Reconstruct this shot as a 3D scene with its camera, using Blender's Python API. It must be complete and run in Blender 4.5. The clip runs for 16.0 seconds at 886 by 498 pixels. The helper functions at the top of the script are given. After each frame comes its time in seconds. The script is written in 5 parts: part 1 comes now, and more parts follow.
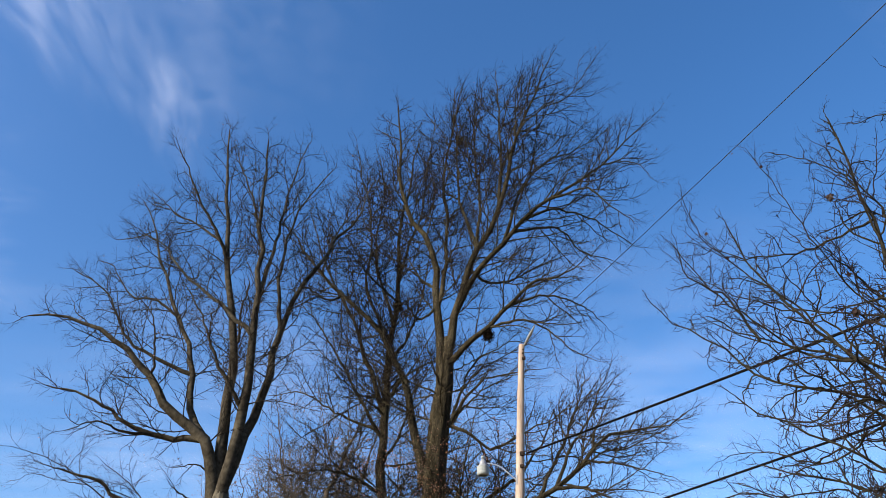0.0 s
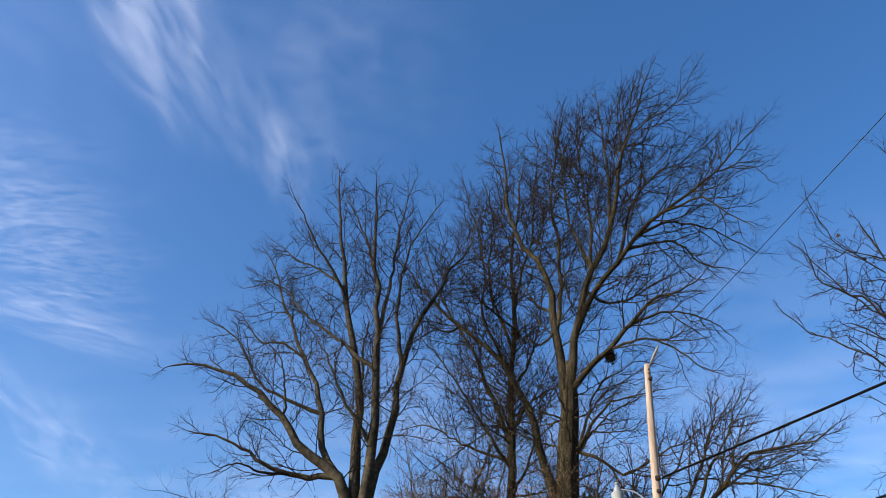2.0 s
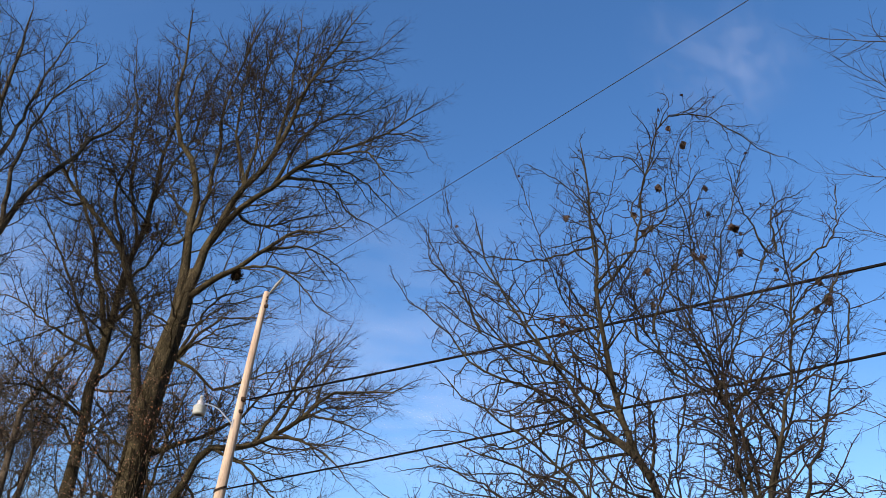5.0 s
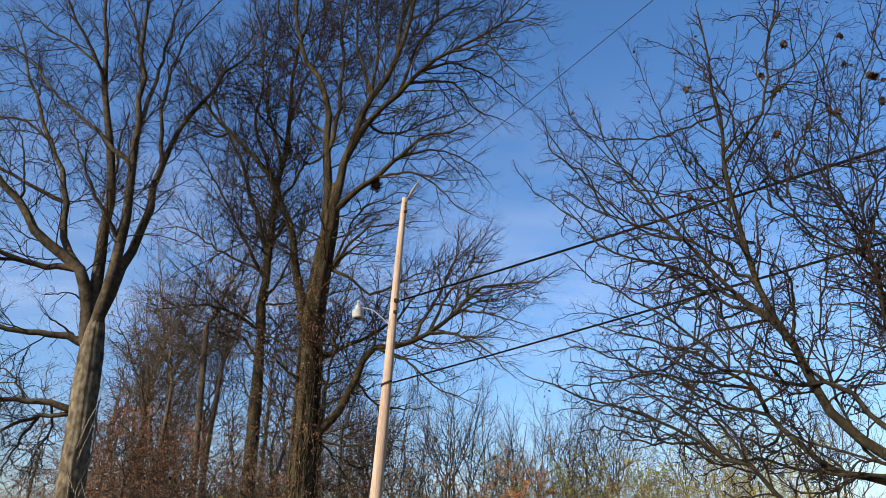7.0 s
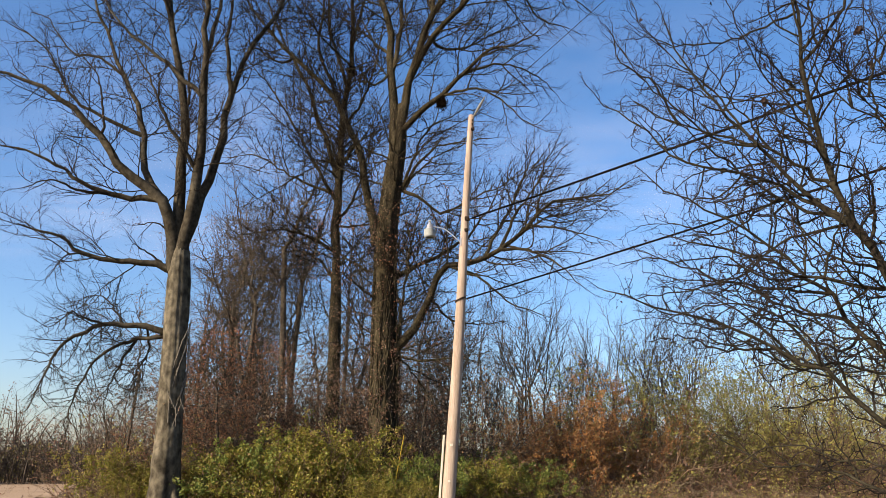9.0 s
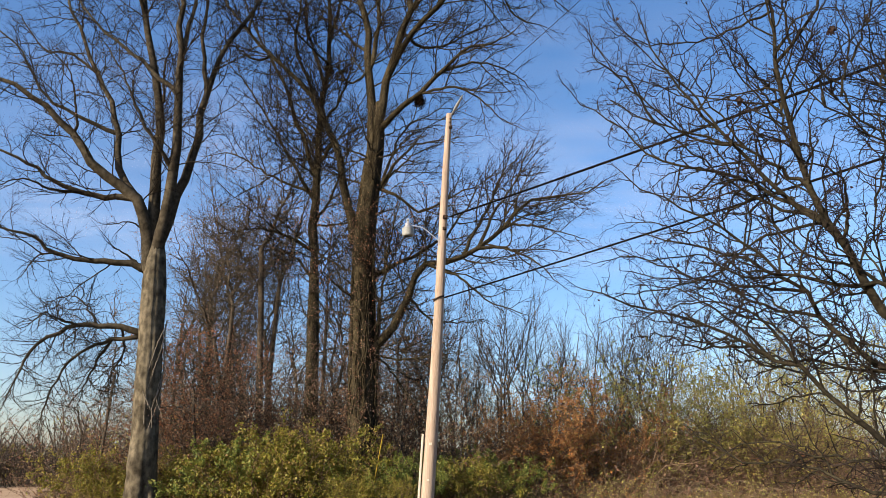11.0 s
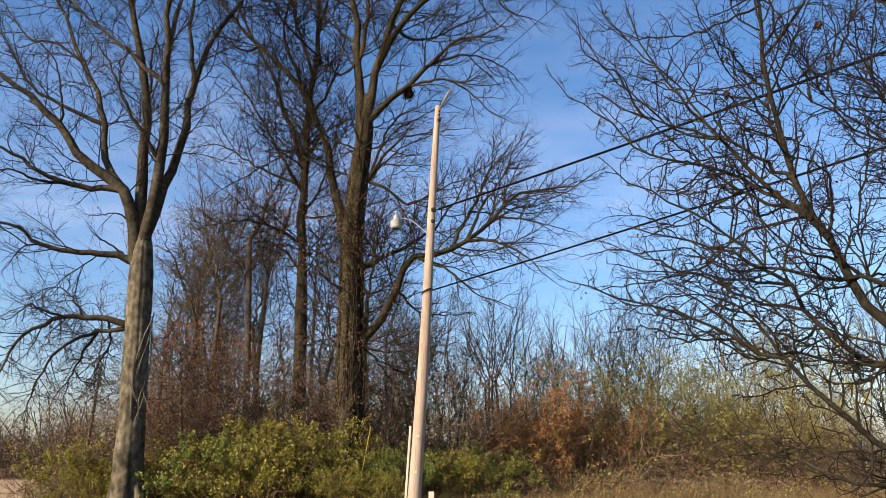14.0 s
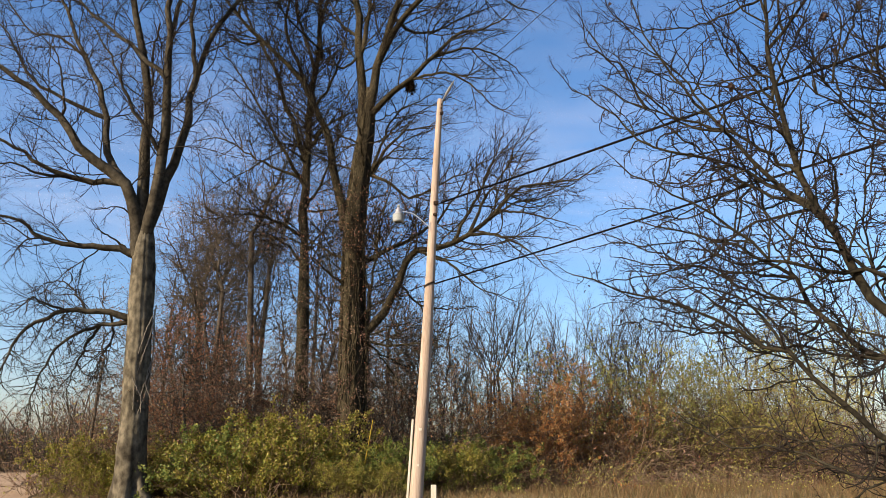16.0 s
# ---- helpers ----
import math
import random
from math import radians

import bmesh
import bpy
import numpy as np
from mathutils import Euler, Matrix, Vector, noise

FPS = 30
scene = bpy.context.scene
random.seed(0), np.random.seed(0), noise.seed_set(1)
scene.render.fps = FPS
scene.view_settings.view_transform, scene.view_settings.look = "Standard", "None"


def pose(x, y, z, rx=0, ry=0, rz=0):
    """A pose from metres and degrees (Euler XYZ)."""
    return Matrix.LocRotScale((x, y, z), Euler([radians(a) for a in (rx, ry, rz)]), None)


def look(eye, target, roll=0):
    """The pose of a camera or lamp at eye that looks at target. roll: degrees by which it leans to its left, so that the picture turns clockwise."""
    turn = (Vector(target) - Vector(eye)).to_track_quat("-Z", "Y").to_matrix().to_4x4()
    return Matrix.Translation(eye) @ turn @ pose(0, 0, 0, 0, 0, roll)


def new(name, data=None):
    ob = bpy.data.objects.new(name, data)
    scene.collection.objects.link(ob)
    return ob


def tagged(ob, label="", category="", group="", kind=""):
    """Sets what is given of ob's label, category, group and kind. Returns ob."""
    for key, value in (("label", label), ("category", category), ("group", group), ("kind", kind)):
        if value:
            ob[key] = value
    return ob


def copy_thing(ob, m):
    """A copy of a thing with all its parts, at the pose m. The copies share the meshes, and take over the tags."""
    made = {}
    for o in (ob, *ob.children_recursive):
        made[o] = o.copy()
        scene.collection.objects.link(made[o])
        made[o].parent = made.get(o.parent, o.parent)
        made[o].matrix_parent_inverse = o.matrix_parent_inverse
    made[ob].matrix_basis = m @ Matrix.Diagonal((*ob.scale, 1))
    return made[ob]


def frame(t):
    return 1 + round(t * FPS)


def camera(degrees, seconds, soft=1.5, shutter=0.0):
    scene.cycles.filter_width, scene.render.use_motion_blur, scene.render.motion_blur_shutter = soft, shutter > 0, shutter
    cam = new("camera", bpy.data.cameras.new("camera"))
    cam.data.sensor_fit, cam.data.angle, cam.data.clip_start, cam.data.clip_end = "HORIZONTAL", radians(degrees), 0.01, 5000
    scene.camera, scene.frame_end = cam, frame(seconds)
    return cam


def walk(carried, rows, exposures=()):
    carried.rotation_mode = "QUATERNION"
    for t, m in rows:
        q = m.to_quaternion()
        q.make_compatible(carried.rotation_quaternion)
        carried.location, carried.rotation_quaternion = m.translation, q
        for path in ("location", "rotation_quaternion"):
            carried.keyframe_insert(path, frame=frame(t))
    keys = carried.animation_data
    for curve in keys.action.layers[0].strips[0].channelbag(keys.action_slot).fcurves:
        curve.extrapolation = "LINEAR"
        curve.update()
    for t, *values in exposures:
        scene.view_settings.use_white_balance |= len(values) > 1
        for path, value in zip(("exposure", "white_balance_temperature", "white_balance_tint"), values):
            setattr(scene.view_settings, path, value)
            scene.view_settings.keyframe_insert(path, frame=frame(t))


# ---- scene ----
cam = camera(60.2, 16.0, 0.55)
walk(cam, [
    (0.00, pose(-0.167, 0.387, 1.643, 123.31, -0.17, 5.70)),
    (0.50, pose(-0.202, 0.347, 1.675, 124.53, -0.84, 13.77)),
    (1.00, pose(-0.210, 0.365, 1.676, 125.21, -0.40, 15.89)),
    (1.50, pose(-0.177, 0.369, 1.643, 125.58, -0.81, 16.06)),
    (2.00, pose(-0.174, 0.372, 1.650, 125.28, -0.99, 15.26)),
    (2.50, pose(-0.224, 0.381, 1.659, 124.98, -0.66, 14.79)),
    (3.00, pose(-0.215, 0.370, 1.650, 125.00, -0.76, 13.70)),
    (3.50, pose(-0.202, 0.382, 1.639, 124.72, -0.51, 7.29)),
    (4.00, pose(-0.167, 0.395, 1.671, 123.40, -0.65, -1.74)),
    (4.50, pose(-0.127, 0.344, 1.662, 121.75, -1.38, -9.21)),
    (4.70, pose(-0.102, 0.310, 1.658, 121.10, -1.52, -12.71)),
    (5.20, pose(-0.092, 0.287, 1.647, 119.73, -1.54, -16.25)),
    (5.75, pose(-0.068, 0.228, 1.620, 117.88, -0.92, -15.71)),
    (6.30, pose(-0.043, 0.169, 1.593, 115.67, -0.27, -12.00)),
    (6.80, pose(-0.033, 0.146, 1.582, 113.34, -0.19, -7.20)),
    (7.00, pose(0.005, 0.079, 1.582, 112.03, -0.40, -3.43)),
    (7.50, pose(0.008, -0.010, 1.545, 109.47, -0.72, 0.70)),
    (8.00, pose(-0.001, -0.023, 1.555, 107.92, -0.07, 1.95)),
    (8.50, pose(-0.012, -0.042, 1.538, 106.49, 0.11, 2.69)),
    (9.00, pose(-0.005, -0.038, 1.546, 105.83, -0.01, 2.21)),
    (9.80, pose(-0.001, -0.029, 1.553, 105.56, 0.10, 1.68)),
    (10.60, pose(0.002, -0.018, 1.558, 105.64, 0.45, 1.01)),
    (11.50, pose(0.006, -0.014, 1.558, 105.79, 0.82, 0.39)),
    (12.00, pose(0.010, -0.020, 1.553, 105.85, 1.04, -0.03)),
    (12.50, pose(0.016, -0.015, 1.563, 105.63, 0.99, -0.44)),
    (13.00, pose(-0.003, -0.029, 1.548, 105.39, 0.84, -0.55)),
    (13.50, pose(-0.002, -0.016, 1.552, 105.26, 0.65, -0.41)),
    (14.00, pose(0.009, -0.019, 1.554, 105.15, 0.63, -0.16)),
    (14.50, pose(0.003, -0.028, 1.547, 105.19, 0.62, 0.00)),
    (15.00, pose(0.001, -0.018, 1.547, 105.16, 0.56, -0.06)),
    (15.50, pose(0.009, -0.009, 1.557, 104.88, 0.59, -0.09)),
    (16.00, pose(0.000, 0.000, 1.550, 104.70, 0.58, -0.03)),
], exposures=[
    (0.0, 1.08, 6500, 10), (1.0, 1.0, 6500, 10), (3.2, 1.0, 6500, 10), (4.5, 1.1, 6850, 13), (7.0, 1.02, 7150, 13), (8.0, 1.1, 7250, 13),
    (9.0, 1.12, 7350, 14), (12.0, 1.12, 7500, 14), (16.0, 1.12, 7550, 14),
])

# ---- daylight ----
SUN_FROM = Vector((-0.72, -0.56, 0.50)).normalized()
world = bpy.data.worlds.new("sky")
scene.world = world
world.use_nodes = True
wn = world.node_tree
sky = wn.nodes.new("ShaderNodeTexSky")
sky.sky_type, sky.sun_disc = "NISHITA", False
sky.sun_elevation = math.asin(SUN_FROM.z)
sky.sun_rotation = math.atan2(SUN_FROM.x, SUN_FROM.y)
sky.air_density, sky.dust_density, sky.ozone_density, sky.altitude = 1.0, 2.0, 3.5, 200
deep = wn.nodes.new("ShaderNodeHueSaturation")
deep.inputs["Saturation"].default_value = 1.22
clear_air = wn.nodes.new("ShaderNodeVectorMath")
clear_air.operation = "MULTIPLY"
clear_air.inputs[1].default_value = (1.01, 1.0, 1.045)
wn.links.new(sky.outputs[0], clear_air.inputs[0])
wn.links.new(clear_air.outputs[0], deep.inputs["Color"])
wn.links.new(deep.outputs[0], wn.nodes["Background"].inputs[0])
wn.nodes["Background"].inputs[1].default_value = 0.107
sun_data = bpy.data.lights.new("sun", "SUN")
sun_data.energy, sun_data.angle, sun_data.color = 5.0, radians(0.55), (1.0, 0.90, 0.76)
sun = new("sun", sun_data)
sun.matrix_world = look(SUN_FROM * 60, (0, 0, 0))


# ---- materials ----
def surface(name, colours, scale, rough=0.85, bump=0.4, fine=8.0, stretch=(1, 1, 1), relief=0.02, metal=0.0, vary=0.0, shine=0.06):
    """Two scales of colour noise over the object's own metres, with relief."""
    m = bpy.data.materials.new(name)
    m.use_nodes = True
    n, l = m.node_tree.nodes, m.node_tree.links
    b = n["Principled BSDF"]
    b.inputs["Roughness"].default_value, b.inputs["Metallic"].default_value = rough, metal
    b.inputs["Specular IOR Level"].default_value = shine
    tc, mp = n.new("ShaderNodeTexCoord"), n.new("ShaderNodeMapping")
    mp.inputs["Scale"].default_value = stretch
    l.new(tc.outputs["Object"], mp.inputs["Vector"])
    a, c = n.new("ShaderNodeTexNoise"), n.new("ShaderNodeTexNoise")
    a.inputs["Scale"].default_value, a.inputs["Detail"].default_value = scale, 5
    c.inputs["Scale"].default_value, c.inputs["Detail"].default_value = scale * fine, 6
    for t in (a, c):
        l.new(mp.outputs[0], t.inputs["Vector"])
    mix = n.new("ShaderNodeMath")
    mix.operation = "MULTIPLY_ADD"
    mix.inputs[1].default_value = 0.55
    l.new(c.outputs["Fac"], mix.inputs[0])
    half = n.new("ShaderNodeMath")
    half.operation = "MULTIPLY"
    half.inputs[1].default_value = 0.45
    l.new(a.outputs["Fac"], half.inputs[0])
    l.new(half.outputs[0], mix.inputs[2])
    ramp = n.new("ShaderNodeValToRGB")
    e = ramp.color_ramp.elements
    while len(e) < len(colours):
        e.new(0.5)
    for i, col in enumerate(colours):
        e[i].position = 0.36 + 0.28 * i / max(1, len(colours) - 1)
        e[i].color = (*col, 1)
    l.new(mix.outputs[0], ramp.inputs[0])
    out = ramp.outputs[0]
    if vary:
        info, hsv, rng = n.new("ShaderNodeObjectInfo"), n.new("ShaderNodeHueSaturation"), n.new("ShaderNodeMapRange")
        rng.inputs[3].default_value, rng.inputs[4].default_value = 1 - vary, 1 + vary
        l.new(info.outputs["Random"], rng.inputs[0])
        l.new(rng.outputs[0], hsv.inputs["Value"])
        l.new(out, hsv.inputs["Color"])
        out = hsv.outputs[0]
    l.new(out, b.inputs["Base Color"])
    if bump:
        bp = n.new("ShaderNodeBump")
        bp.inputs["Strength"].default_value, bp.inputs["Distance"].default_value = bump, relief
        l.new(c.outputs["Fac"], bp.inputs["Height"])
        l.new(bp.outputs[0], b.inputs["Normal"])
    return m


def foliage(name, colours, through_light=0.35, rough=0.6):
    """Leaves and blades: every one takes a colour of its own and lets some light through."""
    m = bpy.data.materials.new(name)
    m.use_nodes = True
    n, l = m.node_tree.nodes, m.node_tree.links
    b = n["Principled BSDF"]
    b.inputs["Roughness"].default_value = rough
    b.inputs["Specular IOR Level"].default_value = 0.3
    geo, ramp = n.new("ShaderNodeNewGeometry"), n.new("ShaderNodeValToRGB")
    e = ramp.color_ramp.elements
    while len(e) < len(colours):
        e.new(0.5)
    for i, col in enumerate(colours):
        e[i].position = i / (len(colours) - 1)
        e[i].color = (*col, 1)
    l.new(geo.outputs["Random Per Island"], ramp.inputs[0])
    tr, mx = n.new("ShaderNodeBsdfTranslucent"), n.new("ShaderNodeMixShader")
    mx.inputs[0].default_value = through_light
    l.new(ramp.outputs[0], b.inputs["Base Color"])
    l.new(ramp.outputs[0], tr.inputs[0])
    l.new(b.outputs[0], mx.inputs[1])
    l.new(tr.outputs[0], mx.inputs[2])
    l.new(mx.outputs[0], n["Material Output"].inputs[0])
    return m


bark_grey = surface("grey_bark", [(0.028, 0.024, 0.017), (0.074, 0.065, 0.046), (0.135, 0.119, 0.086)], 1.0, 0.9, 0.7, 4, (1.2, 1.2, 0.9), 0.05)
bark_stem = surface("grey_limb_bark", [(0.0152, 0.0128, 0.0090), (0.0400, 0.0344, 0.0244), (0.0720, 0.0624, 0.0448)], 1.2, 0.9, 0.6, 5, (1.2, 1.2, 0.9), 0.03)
bark_brown = surface("brown_bark", [(0.0125, 0.0101, 0.0062), (0.0345, 0.0286, 0.0172), (0.0690, 0.0578, 0.0356)], 1.5, 0.95, 1.0, 8, (3, 3, 0.8), 0.06)
bark_limb = surface("limb_bark", [(0.0136, 0.0112, 0.0080), (0.0288, 0.0240, 0.0172), (0.0480, 0.0408, 0.0296)], 2.5, 0.9, 0.6, 7)
bark_twig = surface("twig_bark", [(0.0101, 0.0077, 0.0058), (0.0161, 0.0124, 0.0094), (0.0232, 0.0184, 0.0139)], 1.5, 0.9, 0.0)
bark_moss = surface("mossy_bark", [(0.0085, 0.0075, 0.0056), (0.018, 0.016, 0.0112), (0.036, 0.032, 0.021)], 5.0, 0.9, 0.8, 7, relief=0.01)
bark_red = surface("red_brown_twig", [(0.011, 0.0084, 0.0074), (0.0195, 0.0148, 0.0128), (0.033, 0.0255, 0.0215)], 3.0, 0.85, 0.0)
bark_wood = surface("woodland_bark", [(0.032, 0.026, 0.0205), (0.061, 0.051, 0.040), (0.098, 0.083, 0.066)], 1.0, 0.95, 0.4, 8, vary=0.06)
bark_brush = surface("bramble_stem", [(0.058, 0.038, 0.025), (0.108, 0.074, 0.050), (0.170, 0.122, 0.085)], 2.0, 0.9, 0.0, vary=0.2)
dead_cane = surface("dead_cane", [(0.0936, 0.0706, 0.0475), (0.1512, 0.1188, 0.0828), (0.2016, 0.1620, 0.1166)], 3.0, 0.9, 0.0, vary=0.1)
vine_grey = surface("dead_vine", [(0.0907, 0.0788, 0.0619), (0.14, 0.124, 0.099), (0.173, 0.157, 0.128)], 6.0, 0.9, 0.4)
pole_wood = surface("weathered_pole", [(0.1953, 0.1469, 0.1097), (0.2697, 0.2120, 0.1655), (0.3348, 0.2771, 0.2251)], 1.1, 0.8, 0.35, 9, (9, 9, 0.5), 0.01)
pale_board = surface("pale_board", [(0.345, 0.315, 0.255), (0.42, 0.39, 0.323), (0.48, 0.45, 0.383)], 3.0, 0.8, 0.3, 6, (4, 4, 0.6), 0.005)
galvanised = surface("galvanised_steel", [(0.24, 0.246, 0.246), (0.32, 0.327, 0.327), (0.39, 0.396, 0.396)], 9.0, 0.45, 0.1, 5, metal=0.6, relief=0.002)
dark_iron = surface("rusty_iron", [(0.015, 0.0108, 0.0084), (0.03, 0.0204, 0.015), (0.054, 0.033, 0.021)], 14.0, 0.7, 0.3, 5, relief=0.002)
cable_black = surface("black_cable_sheath", [(0.003, 0.003, 0.0034), (0.005, 0.005, 0.0056), (0.007, 0.007, 0.0074)], 6.0, 0.85, 0.0, shine=0.02)
cable_bare = surface("bare_wire", [(0.012, 0.012, 0.014), (0.02, 0.02, 0.022), (0.03, 0.03, 0.03)], 4.0, 0.6, 0.0)
lamp_white = surface("ribbed_white_plastic", [(0.1755, 0.1950, 0.1924), (0.2210, 0.2405, 0.2366), (0.2665, 0.2808, 0.2730)], 8.0, 0.3, 0.05, 5, relief=0.002)
yellow_plastic = surface("yellow_plastic", [(0.16, 0.112, 0.014), (0.205, 0.148, 0.022), (0.235, 0.176, 0.036)], 5.0, 0.5, 0.1, 5, relief=0.003)
soil = surface("dry_grass_ground", [(0.0595, 0.042, 0.0224), (0.108, 0.0805, 0.042), (0.161, 0.122, 0.0665), (0.189, 0.154, 0.0875)], 0.22, 0.95, 0.8, 40, relief=0.08)
gravel = surface("tan_gravel", [(0.185, 0.132, 0.085), (0.245, 0.178, 0.118), (0.295, 0.222, 0.152)], 0.3, 0.95, 0.5, 60, relief=0.02)
nest_mat = surface("nest_sticks", [(0.0072, 0.0048, 0.00336), (0.0144, 0.0101, 0.00672), (0.024, 0.0168, 0.0108)], 6.0, 0.95, 0.0)
leaf_green = foliage("green_yellow_leaves", [(0.0774, 0.0952, 0.0103), (0.1192, 0.1304, 0.0158), (0.1760, 0.1672, 0.0253), (0.2464, 0.2072, 0.0436), (0.1192, 0.0864, 0.0238), (0.1760, 0.1232, 0.0396)])
leaf_dark = foliage("dark_green_leaves", [(0.0462, 0.0792, 0.0158), (0.0792, 0.119, 0.0211), (0.132, 0.165, 0.033), (0.211, 0.211, 0.0462), (0.0792, 0.0924, 0.0238)])
leaf_olive = foliage("olive_leaves", [(0.1378, 0.1529, 0.0354), (0.2181, 0.2176, 0.0505), (0.3108, 0.2831, 0.0756), (0.1837, 0.1646, 0.0505), (0.2526, 0.1772, 0.0606)])
leaf_orange = foliage("orange_leaves", [(0.3122, 0.1132, 0.0333), (0.3973, 0.1714, 0.0491), (0.2838, 0.1714, 0.0634), (0.2365, 0.0992, 0.0436), (0.3216, 0.2255, 0.0950)])
leaf_brown = foliage("rust_brown_leaves", [(0.1068, 0.0584, 0.0399), (0.1643, 0.0865, 0.0505), (0.0998, 0.0711, 0.0612), (0.2066, 0.1422, 0.0932), (0.1804, 0.0699, 0.0426), (0.1310, 0.1080, 0.0906)], 0.25)
leaf_rust = foliage("rust_red_leaves", [(0.1318, 0.0690, 0.0386), (0.1850, 0.1044, 0.0556), (0.1056, 0.0714, 0.0506), (0.2323, 0.1822, 0.1178), (0.1529, 0.0690, 0.0386), (0.0845, 0.0566, 0.0410)], 0.3)
leaf_russet = foliage("russet_leaves", [(0.20, 0.078, 0.036), (0.15, 0.062, 0.032), (0.25, 0.115, 0.052), (0.11, 0.056, 0.035), (0.17, 0.09, 0.055)], 0.3)
leaf_dim = foliage("dull_brown_leaves", [(0.036, 0.026, 0.020), (0.055, 0.038, 0.027), (0.045, 0.042, 0.022), (0.07, 0.046, 0.032)], 0.2)
leaf_red = foliage("dry_red_leaves", [(0.0169, 0.0042, 0.0036), (0.0242, 0.0073, 0.0048), (0.0121, 0.0060, 0.0054), (0.0266, 0.0133, 0.0085)], 0.25)
straw = foliage("dry_grass_blades", [(0.1, 0.0561, 0.0255), (0.145, 0.0918, 0.0399), (0.178, 0.126, 0.0595), (0.0782, 0.0697, 0.0238), (0.111, 0.0527, 0.0238), (0.0638, 0.0595, 0.0204), (0.085, 0.0493, 0.0255)], 0.3, 0.7)


# ---- mesh helpers ----
def part(name, verts, quads, material, parent=None, label="", smooth=True, tris=None):
    """One mesh object of vertices and four-cornered (and three-cornered) faces, under a thing or a part."""
    v = np.asarray(verts, dtype=np.float32).reshape(-1, 3)
    q = np.asarray(quads, dtype=np.int32).reshape(-1, 4)
    t = np.zeros((0, 3), np.int32) if tris is None else np.asarray(tris, dtype=np.int32).reshape(-1, 3)
    me = bpy.data.meshes.new(name)
    me.vertices.add(len(v))
    me.vertices.foreach_set("co", v.ravel())
    me.loops.add(q.size + t.size)
    me.loops.foreach_set("vertex_index", np.concatenate([q.ravel(), t.ravel()]))
    me.polygons.add(len(q) + len(t))
    start = np.concatenate([np.arange(len(q)) * 4, q.size + np.arange(len(t)) * 3]).astype(np.int32)
    me.polygons.foreach_set("loop_start", start)
    me.polygons.foreach_set("use_smooth", np.full(len(start), smooth))
    me.update(calc_edges=True)
    me.validate()
    me.materials.append(material)
    ob = new(name, me)
    if parent is not None:
        ob.parent = parent
    if label:
        ob["label"] = label
    return ob


def bm_part(name, bm, material, parent=None, label="", smooth=False):
    me = bpy.data.meshes.new(name)
    bm.to_mesh(me)
    bm.free()
    me.materials.append(material)
    for p in me.polygons:
        p.use_smooth = smooth
    ob = new(name, me)
    if parent is not None:
        ob.parent = parent
    if label:
        ob["label"] = label
    return ob


def unit(v):
    return v / np.maximum(np.linalg.norm(v, axis=-1, keepdims=True), 1e-9)


def tubes(P, R, sides, cap=True):
    """Round tapering tubes along n lines of k points each: vertices and quads."""
    n, k = P.shape[:2]
    tan = unit(np.gradient(P, axis=1))
    mean = np.abs(tan.mean(axis=1))
    ref = np.eye(3)[np.argmin(mean, axis=1)][:, None, :]
    u = unit(np.cross(tan, ref))
    w = np.cross(tan, u)
    a = np.arange(sides) * 2 * np.pi / sides
    ring = u[:, :, None, :] * np.cos(a)[:, None] + w[:, :, None, :] * np.sin(a)[:, None]
    V = (P[:, :, None, :] + ring * R[:, :, None, None]).reshape(-1, 3)
    base = (np.arange(n)[:, None, None] * k + np.arange(k - 1)[None, :, None]) * sides
    s = np.arange(sides)[None, None, :]
    s2 = (s + 1) % sides
    Q = np.stack([base + s, base + s2, base + sides + s2, base + sides + s], axis=-1).reshape(-1, 4)
    if cap and sides == 4:
        top = (np.arange(n) * k + k - 1)[:, None] * sides + np.arange(4)
        Q = np.concatenate([Q, top])
    return V, Q


def joined(pieces):
    V, Q, o = [], [], 0
    for v, q in pieces:
        V.append(v)
        Q.append(q + o)
        o += len(v)
    return np.concatenate(V), np.concatenate(Q)


def resample(pts, k):
    """A smooth curve through a few way points, in k even steps."""
    p = np.asarray(pts, float)
    p = np.concatenate([[2 * p[0] - p[1]], p, [2 * p[-1] - p[-2]]])
    out = []
    for i in range(1, len(p) - 2):
        for s in np.linspace(0, 1, 12, endpoint=False):
            a, b, c, d = p[i - 1:i + 3]
            out.append(0.5 * (2 * b + (c - a) * s + (2 * a - 5 * b + 4 * c - d) * s ** 2 + (3 * b - a - 3 * c + d) * s ** 3))
    out = np.array(out + [p[-2]])
    run = np.concatenate([[0], np.cumsum(np.linalg.norm(np.diff(out, axis=0), axis=1))])
    at = np.linspace(0, run[-1], k)
    return np.stack([np.interp(at, run, out[:, j]) for j in range(3)], axis=1)


LIMB_STEPS = 18


def tree_start(name, x, y, z, label, seed, wobble=0.026):
    ob = new(name)
    ob.location = (x, y, z)
    ob.empty_display_size = 0.3
    tagged(ob, label, "tree")
    return {"ob": ob, "rng": np.random.default_rng(seed), "P": [], "R": [], "wobble": wobble}


